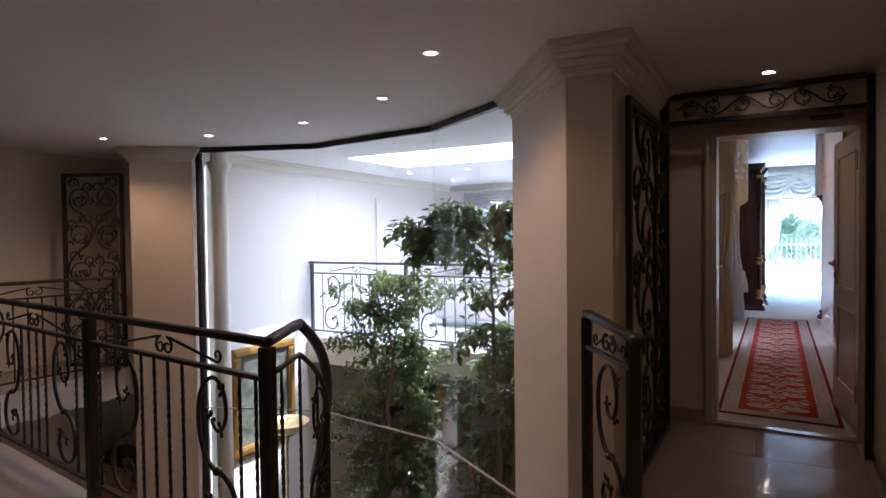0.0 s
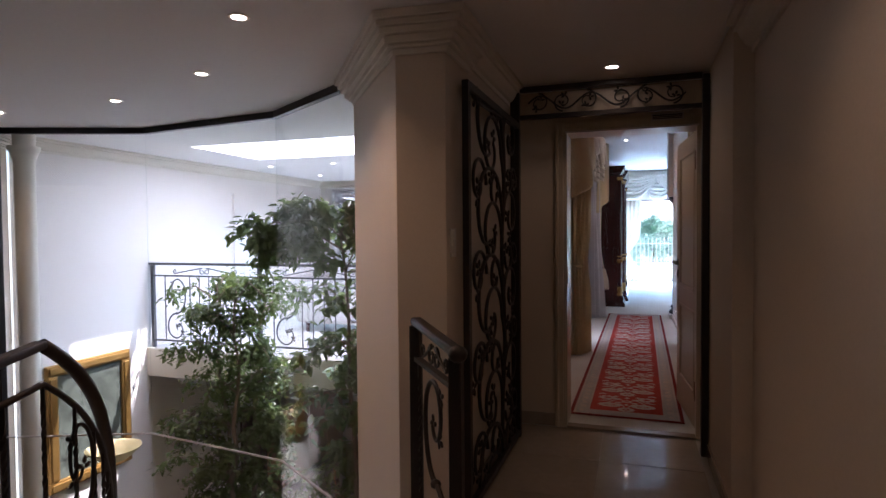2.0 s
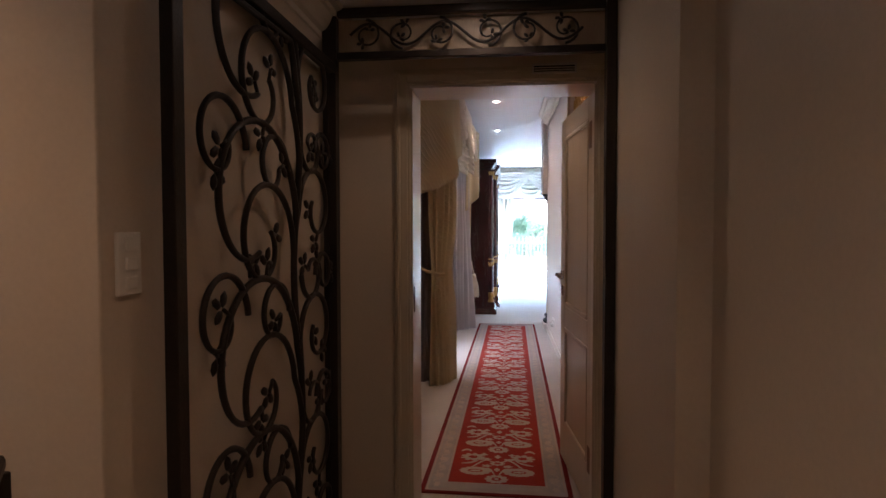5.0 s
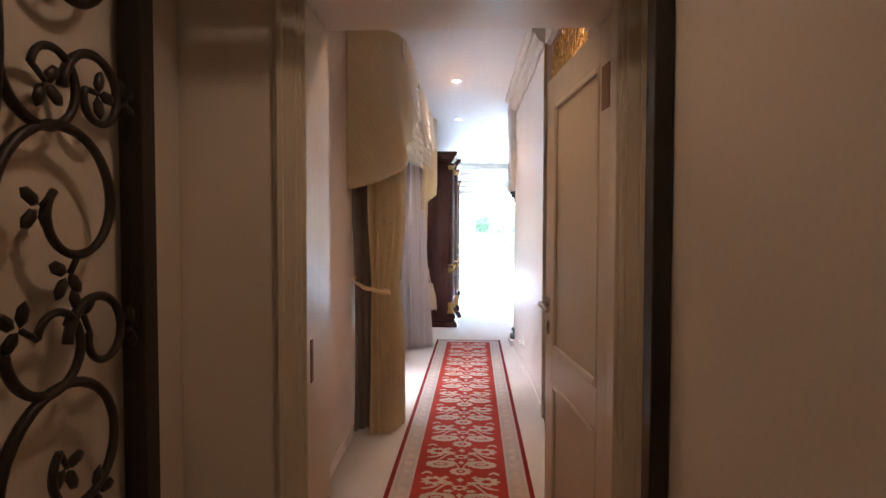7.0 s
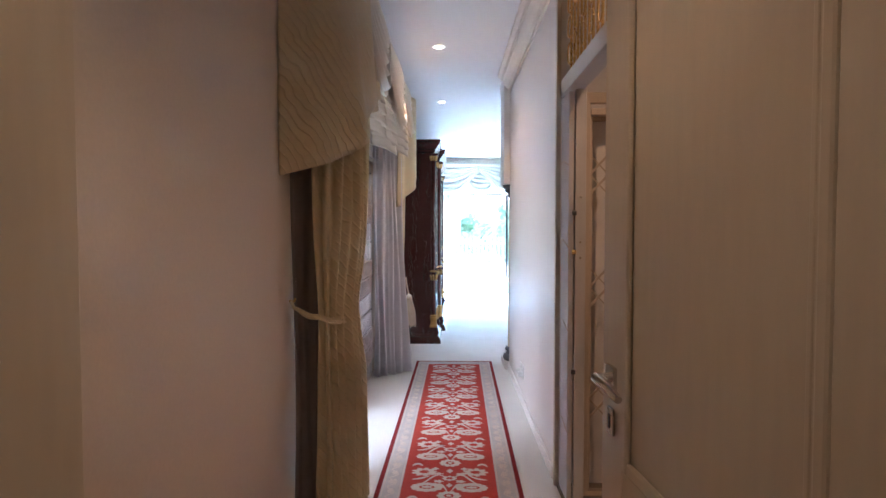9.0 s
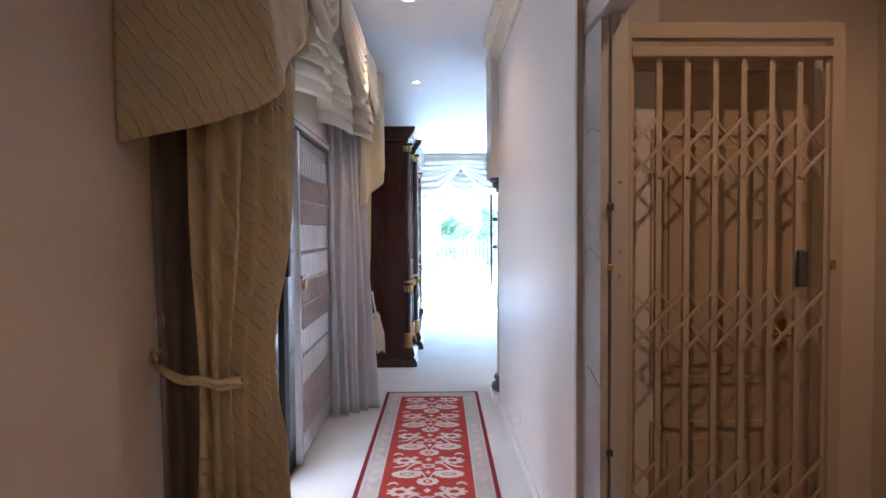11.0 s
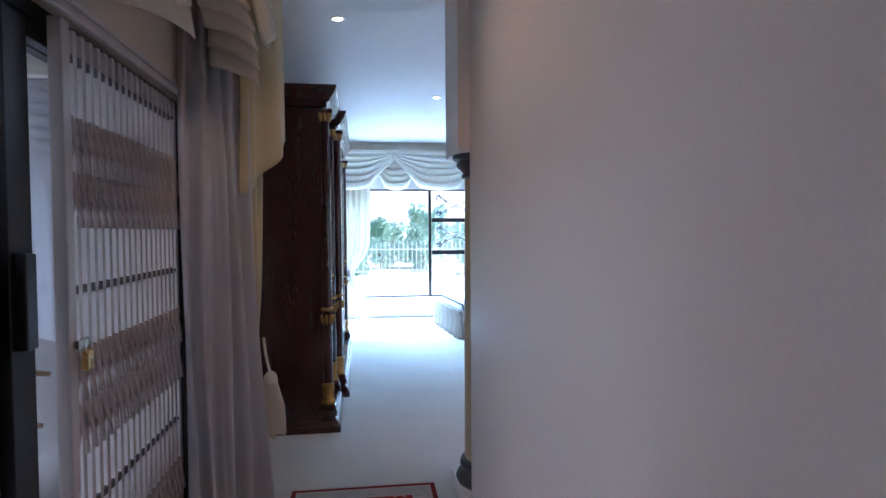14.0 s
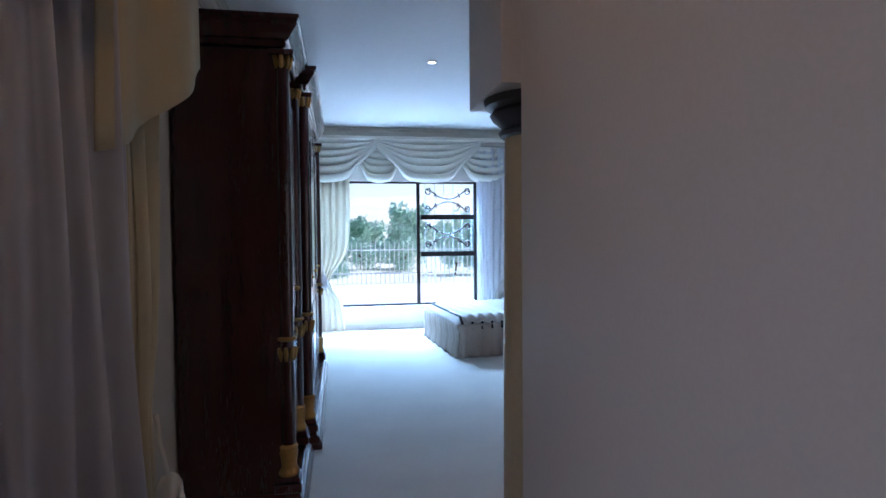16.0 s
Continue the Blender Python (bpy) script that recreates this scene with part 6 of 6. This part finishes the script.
def lounge():
    w = thing("window_2", (-3.1, 10.28, 0.12), "wide black framed lounge window", "window", kind="structure")
    part("window_frame", Mesh().box(-4.745, 10.26, 0.125, -1.555, 10.31, 0.165).box(-4.745, 10.26, 1.975, -1.555, 10.31, 2.015).box(-4.745, 10.26, 0.165, -4.70, 10.31, 1.975).box(-1.60, 10.26, 0.165, -1.555, 10.31, 1.975), BLACK, w)
    for x in (-3.95, -3.15, -2.02):
        part("mullion", Mesh().box(x - 0.03, 10.26, 0.165, x + 0.03, 10.31, 1.975), BLACK, w)
    g = part("pane", Mesh().box(-4.70, 10.283, 0.165, -1.60, 10.289, 1.975), WINDOW_GLASS, w)
    g.visible_shadow = False
    v = thing("swag_valance", (-3.1, 10.05, 2.05), "white swagged valance over the lounge window", "valance")

    def swag(x0, x1, drop):
        def fn(u, t):
            sag = (4 * u * (1 - u)) ** 0.9
            return (x0 + (x1 - x0) * u, 10.02 - 0.05 * sag * t - 0.02 * math.sin(t * 6 * 2 * math.pi) * (0.2 + 0.8 * sag), 2.19 - t * (0.10 + (drop - 0.1) * sag))
        part("swag", Mesh().sheet(fn, 26, 44, 0.004), SHEER, v, "white swag", smooth=True)

    for i in range(5):
        swag(-5.2 + 0.84 * i, -4.2 + 0.84 * i, 0.36)
    part("pelmet_board", Mesh().box(-5.3, 9.98, 2.185, -0.95, 10.06, 2.20), WHITE, v)
    for path, seed in ((((-5.30, 10.07), (-4.95, 10.04), (-4.62, 10.08)), 41), (((-1.92, 10.08), (-1.5, 10.04), (-1.0, 10.08)), 42)):
        c = thing("curtain", (path[1][0], 10.06, 0), "white voile curtain at the lounge window", "curtain", "lounge curtains")
        part("drape", hanging(list(path), 0.012, 2.18, 9, 0.03, None, seed=seed), SHEER, c, smooth=True)
    # wrapped white sofa by the sliding door
    s = thing("armchair", (-1.5, 9.2, 0), "white and gold upholstered armchair under clear plastic", "armchair", "lounge seats")
    part("seat", Mesh().box(-1.95, 8.75, 0.14, -1.08, 9.40, 0.46), WHITE_CLOTH, s, bevel=0.06)

    def puff(u, t):
        return (math.sin(math.pi * u) * math.sin(math.pi * t)) ** 0.4 if 0 < u < 1 and 0 < t < 1 else 0.0

    part("cushion", Mesh().sheet(lambda u, t: (-1.92 + 0.80 * u, 8.70 + 0.62 * t, 0.47 + 0.17 * puff(u, t) + 0.014 * math.sin(17 * u + 9 * t) * puff(u, t)), 30, 24, 0.03), WHITE_CLOTH, s, smooth=True)

    def back(u, t):
        return (-1.97 + 0.90 * u, 9.38 + 0.12 * t - 0.14 * puff(u, min(0.999, t * 0.97)) + 0.012 * math.sin(13 * u + 8 * t), 0.46 + 0.68 * t * (0.82 + 0.18 * math.sin(math.pi * u) ** 0.7) + 0.01 * math.sin(21 * u + 5 * t))

    part("backrest", Mesh().sheet(back, 36, 30, 0.14), WHITE_CLOTH, s, smooth=True)
    for x in (-2.06, -1.0):
        part("arm", Mesh().tube([(x, 8.74, 0.60), (x, 8.80, 0.63), (x, 9.2, 0.64), (x, 9.56, 0.66)], [0.06, 0.085, 0.09, 0.08], 14).box(x - 0.055, 8.78, 0.14, x + 0.055, 9.56, 0.60), WHITE_CLOTH, s, smooth="auto")
    for i in range(4):
        p = [back(0.06 + 0.88 * k / 16, 0.16 + 0.20 * i + 0.09 * math.sin(3.2 * k / 16 + 1.3 * i)) for k in range(17)]
        part("gold_ribbon", Mesh().tube([(q[0], q[1] - 0.006, q[2]) for q in p], [0.011 + 0.004 * math.sin(k) for k in range(17)], 6), GILT, s, "gold embroidered ribbon", smooth=True)
    p = [(-1.86 + 0.68 * k / 14, 8.80 + 0.18 * math.sin(4 * k / 14) + 0.2 * k / 14, 0.615 + 0.02 * math.sin(math.pi * k / 14)) for k in range(15)]
    part("gold_ribbon", Mesh().tube(p, 0.012, 6), GILT, s, "gold embroidered ribbon", smooth=True)
    for x, y in ((-1.98, 8.80), (-1.06, 8.80), (-1.98, 9.56), (-1.06, 9.56)):
        part("leg", Mesh().lathe(x, y, [(0.02, 0.0), (0.03, 0.15)], 10), GILT, s)
    s = thing("sofa", (-3.4, 7.6, 0), "pale covered sofa in the lounge behind the balcony", "sofa", "lounge seats")
    part("seat", Mesh().box(-4.3, 7.5, 0.12, -2.5, 8.3, 0.45), WHITE_CLOTH, s, bevel=0.06)
    part("backrest", Mesh().box(-4.3, 8.1, 0.40, -2.5, 8.36, 0.95), WHITE_CLOTH, s, bevel=0.08)
    for x in (-4.38, -2.42):
        part("arm", Mesh().box(x - 0.1, 7.5, 0.12, x + 0.1, 8.36, 0.68), WHITE_CLOTH, s, bevel=0.07)
    for x, y in ((-4.3, 7.56), (-2.5, 7.56), (-4.3, 8.28), (-2.5, 8.28)):
        part("foot", Mesh().lathe(x, y, [(0.025, 0.0), (0.035, 0.125)], 10), MAHOGANY, s)


lounge()


def lower_storey():
    p = thing("painting", (-5.58, 5.1, -1.2), "dark oil painting in a broad carved gilt frame", "painting")
    y0, y1, z0, z1 = 4.72, 5.72, -1.25, 0.05
    for a in ((y0, z0, y1, z0 + 0.11), (y0, z1 - 0.11, y1, z1), (y0, z0 + 0.11, y0 + 0.11, z1 - 0.11), (y1 - 0.11, z0 + 0.11, y1, z1 - 0.11)):
        part("frame", Mesh().box(-5.598, a[0], a[1], -5.545, a[2], a[3]).box(-5.545, a[0] + 0.02, a[1] + 0.02, -5.53, a[2] - 0.02, a[3] - 0.02), GILT, p, "carved gilt moulding", bevel=0.01)
    part("canvas", Mesh().box(-5.595, y0 + 0.11, z0 + 0.11, -5.575, y1 - 0.11, z1 - 0.11), PAINTING, p, "dark landscape canvas")
    l = thing("floor_lamp", (-4.85, 4.85, LOW), "tall brass floor lamp with a wide cream dish shade", "lamp")
    part("base", Mesh().lathe(-4.85, 4.85, [(0.16, LOW), (0.16, LOW + 0.02), (0.05, LOW + 0.05)], 24), BRASS, l, smooth="auto")
    part("stem", Mesh().lathe(-4.85, 4.85, [(0.014, LOW + 0.05), (0.014, -0.85)], 12), BRASS, l, smooth="auto")
    part("shade", Mesh().lathe(-4.85, 4.85, [(0.02, -0.86), (0.12, -0.84), (0.24, -0.74), (0.25, -0.72), (0.23, -0.73), (0.11, -0.81), (0.02, -0.83)], 32), SHADE_GLOW, l, "cream glass dish", smooth="auto")
    t = thing("round_table", (-2.6, 7.6, LOW), "dark wooden round dining table on the lower floor", "table")
    part("tabletop", Mesh().lathe(-2.6, 7.6, [(0.74, LOW + 0.71), (0.75, LOW + 0.73), (0.75, LOW + 0.745), (0.73, LOW + 0.755)], 40), MAHOGANY, t, smooth="auto")
    part("pedestal", Mesh().lathe(-2.6, 7.6, [(0.28, LOW), (0.26, LOW + 0.05), (0.08, LOW + 0.12), (0.06, LOW + 0.4), (0.11, LOW + 0.66), (0.20, LOW + 0.71)], 24), MAHOGANY, t, smooth="auto")

    def chair(x, y, turn):
        c = thing("dining_chair", (0, 0, 0), "dark wooden dining chair with a terracotta seat", "chair", "dining chairs")
        part("seat", Mesh().box(-0.22, -0.21, 0.42, 0.22, 0.21, 0.48), RUST, c, "terracotta cushion", bevel=0.02)
        for lx, ly in ((-0.2, -0.19), (0.2, -0.19), (-0.2, 0.19), (0.2, 0.19)):
            part("leg", Mesh().bar((lx, ly, 0), (lx * 0.95, ly * 0.95, 0.43), 0.04, 0.04, (1, 0, 0)), MAHOGANY, c)
        for lx in (-0.2, 0.2):
            part("back_post", Mesh().bar((lx, 0.2, 0.43), (lx * 0.95, 0.27, 1.05), 0.035, 0.035, (1, 0, 0)), MAHOGANY, c)
        part("backrest", Mesh().sheet(lambda u, s: (-0.19 + 0.38 * u, 0.245 + 0.03 * s, 0.66 + 0.36 * s + 0.04 * math.sin(math.pi * u) * s), 12, 6, 0.03), RUST, c, smooth=True)
        c.matrix_basis = Matrix.Translation((x, y, LOW)) @ Matrix.Rotation(turn, 4, "Z")
        return c

    first = chair(-2.6, 6.72, math.pi)
    for a in (60, 120, 180, 240, 300):
        b = radians(a)
        copy_thing(first, Matrix.Translation((-2.6 + 0.88 * math.sin(b), 7.6 - 0.88 * math.cos(b), LOW)) @ Matrix.Rotation(math.pi + b, 4, "Z"))
    s = thing("side_cabinet", (-6.6, 4.05, LOW), "low wooden cabinet with an orange front by the lower wall", "cabinet")
    part("body", Mesh().box(-6.95, 3.9, LOW + 0.08, -6.15, 4.29, LOW + 1.5), OAK, s, bevel=0.01)
    part("top", Mesh().box(-7.0, 3.86, LOW + 1.5, -6.1, 4.295, LOW + 1.55), MAHOGANY, s, bevel=0.01)
    part("door", Mesh().box(-6.92, 3.88, LOW + 0.14, -6.56, 3.90, LOW + 1.42), OAK, s, bevel=0.006)
    part("door", Mesh().box(-6.54, 3.88, LOW + 0.14, -6.18, 3.90, LOW + 1.42), OAK, s, bevel=0.006)
    part("plinth", Mesh().box(-6.9, 3.95, LOW, -6.2, 4.25, LOW + 0.08), MAHOGANY, s)

    s = thing("sideboard", (-5.35, 8.9, LOW), "tall dark wooden sideboard with orange brown doors on the lower floor", "sideboard")
    part("body", Mesh().box(-5.58, 7.7, LOW + 0.08, -5.14, 10.1, LOW + 1.35), MAHOGANY, s, bevel=0.01)
    part("top", Mesh().box(-5.59, 7.66, LOW + 1.35, -5.10, 10.14, LOW + 1.39), MAHOGANY, s, bevel=0.008)
    part("plinth", Mesh().box(-5.58, 7.75, LOW, -5.2, 10.05, LOW + 0.08), MAHOGANY, s)
    for i in range(4):
        part("door", Mesh().box(-5.14, 7.74 + 0.585 * i, LOW + 0.14, -5.12, 8.30 + 0.585 * i, LOW + 1.30), OAK, s, bevel=0.006)


lower_storey()


# ---- outdoors ----
def ground_height(x, y):
    a = max(0.0, min(1.0, (y - 12.5) / 4.6))
    z = -3.0 + 2.75 * a * a * (3 - 2 * a)
    far = max(0.0, y - 75)
    return z - 0.032 * min(max(0.0, y - 17), 20) + 26 * (1 - math.exp(-far / 160)) * (0.75 + 0.25 * math.sin(x * 0.013 + 1))


def outdoors():
    xs = [-2000, -800, -300, -120, -60, -30, -15, -8, -4, 0, 4, 8, 15, 30, 60, 120, 300, 800, 2000]
    ys = [-2000, -500, -100, -30, -8, 4, 11, 12.5, 13.5, 14.5, 15.5, 16.5, 17.2, 19, 22, 26, 32, 40, 55, 75, 100, 140, 200, 300, 500, 900, 2000]
    m = Mesh()
    m.add([(x, y, ground_height(x, y) if y > 11 or abs(x) > 12 else -3.2) for y in ys for x in xs], [(j * len(xs) + i, j * len(xs) + i + 1, (j + 1) * len(xs) + i + 1, (j + 1) * len(xs) + i) for j in range(len(ys) - 1) for i in range(len(xs) - 1)])
    solid("ground", m, GRASS, "lawn paled for glare, rising to a wooded hill", "ground", smooth=True)
    m = Mesh().sheet(lambda u, t: (-20 + 50 * u, 17.3 + 14.5 * t, ground_height(-20 + 50 * u, 17.3 + 14.5 * t) + 0.012), 10, 12)
    solid("pavement", m, PAVING, "pale paved forecourt in full sun", "paving")
    f = thing("palisade_fence", (3, 33, ground_height(3, 33)), "white palisade fence across the garden", "fence")
    post_mesh = None
    for i in range(110):
        x = -8 + 0.2 * i
        z = ground_height(x, 33)
        m = Mesh().bar((0, 0, 0.02), (0, 0, 1.75), 0.05, 0.03, (1, 0, 0))
        if post_mesh is None:
            ob = part("pale", m, FENCE, f)
            post_mesh = ob.data
        else:
            ob = part("pale", None, FENCE, f, mesh=post_mesh)
        ob.location = (x, 33, z)
    for dz in (0.4, 1.4):
        part("rail", Mesh().box(-8, 33.02, ground_height(0, 33) + dz, 14, 33.06, ground_height(0, 33) + dz + 0.05), FENCE, f)

    def garden_tree(x, y, h, r, seed):
        rng = random.Random(seed)
        z = ground_height(x, y)
        t = thing("garden_tree", (x, y, z), "green garden tree beyond the fence", "tree", "garden trees")
        wood = Mesh().tube([(x, y, z - 0.1), (x + 0.05 * h * rng.uniform(-1, 1), y, z + 0.3 * h), (x + 0.05 * h, y, z + 0.75 * h)], [0.022 * h, 0.016 * h, 0.006 * h], 8)
        v, fc = [], []
        for k in range(18):
            a, q = rng.uniform(0, 6.28), rng.uniform(0.15, 0.95)
            c = Vector((x + r * 0.75 * math.cos(a) * rng.uniform(0.2, 1), y + r * 0.75 * math.sin(a) * rng.uniform(0.2, 1), z + h * (0.02 + 0.92 * q)))
            wood.tube([(x, y, z + 0.28 * h * (0.6 + q)), tuple(c)], [0.012 * h, 0.004 * h], 5)
            rr = r * rng.uniform(0.28, 0.48)
            for i in range(90):
                d = Vector((rng.gauss(0, 1), rng.gauss(0, 1), rng.gauss(0, 0.8))).normalized() * rr * rng.uniform(0.6, 1.1)
                s = 0.055 * h * rng.uniform(0.6, 1.3)
                e1 = Vector((rng.gauss(0, 1), rng.gauss(0, 1), rng.gauss(0, 1))).normalized() * s
                e2 = e1.orthogonal().normalized() * s * 0.6
                n = len(v)
                p = c + d
                v += [tuple(p - e1), tuple(p + e2), tuple(p + e1), tuple(p - e2)]
                fc.append((n, n + 1, n + 2, n + 3))
        part("trunk", wood, BARK, t, smooth=True)
        mesh = bpy.data.meshes.new("crown")
        mesh.from_pydata(v, [], fc)
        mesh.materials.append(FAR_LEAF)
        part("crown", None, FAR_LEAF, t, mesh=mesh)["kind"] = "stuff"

    rng = random.Random(77)
    for i in range(22):
        garden_tree(-9 + 1.5 * i + rng.uniform(-0.8, 0.8), 37 + rng.uniform(0, 10), rng.uniform(1.7, 3.2), rng.uniform(0.9, 1.5), 100 + i)
    for i in range(14):
        garden_tree(-12 + 2.6 * i + rng.uniform(-1, 1), 52 + rng.uniform(0, 14), rng.uniform(3.0, 4.6), rng.uniform(1.4, 2.2), 300 + i)
    for i in range(6):
        garden_tree(-14 + 3.0 * i, 17 + rng.uniform(0, 4), rng.uniform(3.5, 5.0), 1.4, 200 + i) if -14 + 3.0 * i < -4 else None


outdoors()

# ---- marble tiles of the hall ----
tile_mesh = {}
for x0, y0, x1, y1 in ((-0.755, 2.98, 0.405, 4.58), (-0.54, -0.6, 0.525, 2.97), (-1.7, -0.6, -0.55, 1.6)):
    nx, ny = max(1, round((x1 - x0) / 0.5)), max(1, round((y1 - y0) / 0.5))
    w, h = (x1 - x0) / nx, (y1 - y0) / ny
    key = (round(w, 4), round(h, 4))
    for i in range(nx):
        for j in range(ny):
            cx, cy = x0 + w * (i + 0.5), y0 + h * (j + 0.5)
            if key not in tile_mesh:
                a, b = w / 2 - 0.0015, h / 2 - 0.0015
                m = Mesh().add([(-a, -b, -0.004), (a, -b, -0.004), (a, b, -0.004), (-a, b, -0.004), (-a, -b, -0.0006), (a, -b, -0.0006), (a, b, -0.0006), (-a, b, -0.0006), (-a + 0.002, -b + 0.002, 0), (a - 0.002, -b + 0.002, 0), (a - 0.002, b - 0.002, 0), (-a + 0.002, b - 0.002, 0)],
                               [(0, 1, 5, 4), (1, 2, 6, 5), (2, 3, 7, 6), (3, 0, 4, 7), (4, 5, 9, 8), (5, 6, 10, 9), (6, 7, 11, 10), (7, 4, 8, 11), (8, 9, 10, 11)])
                ob = part("tile", m, MARBLE, hall_floor)
                tile_mesh[key] = ob.data
            else:
                ob = part("tile", None, MARBLE, hall_floor, mesh=tile_mesh[key])
            ob.location = (cx, cy, 0)
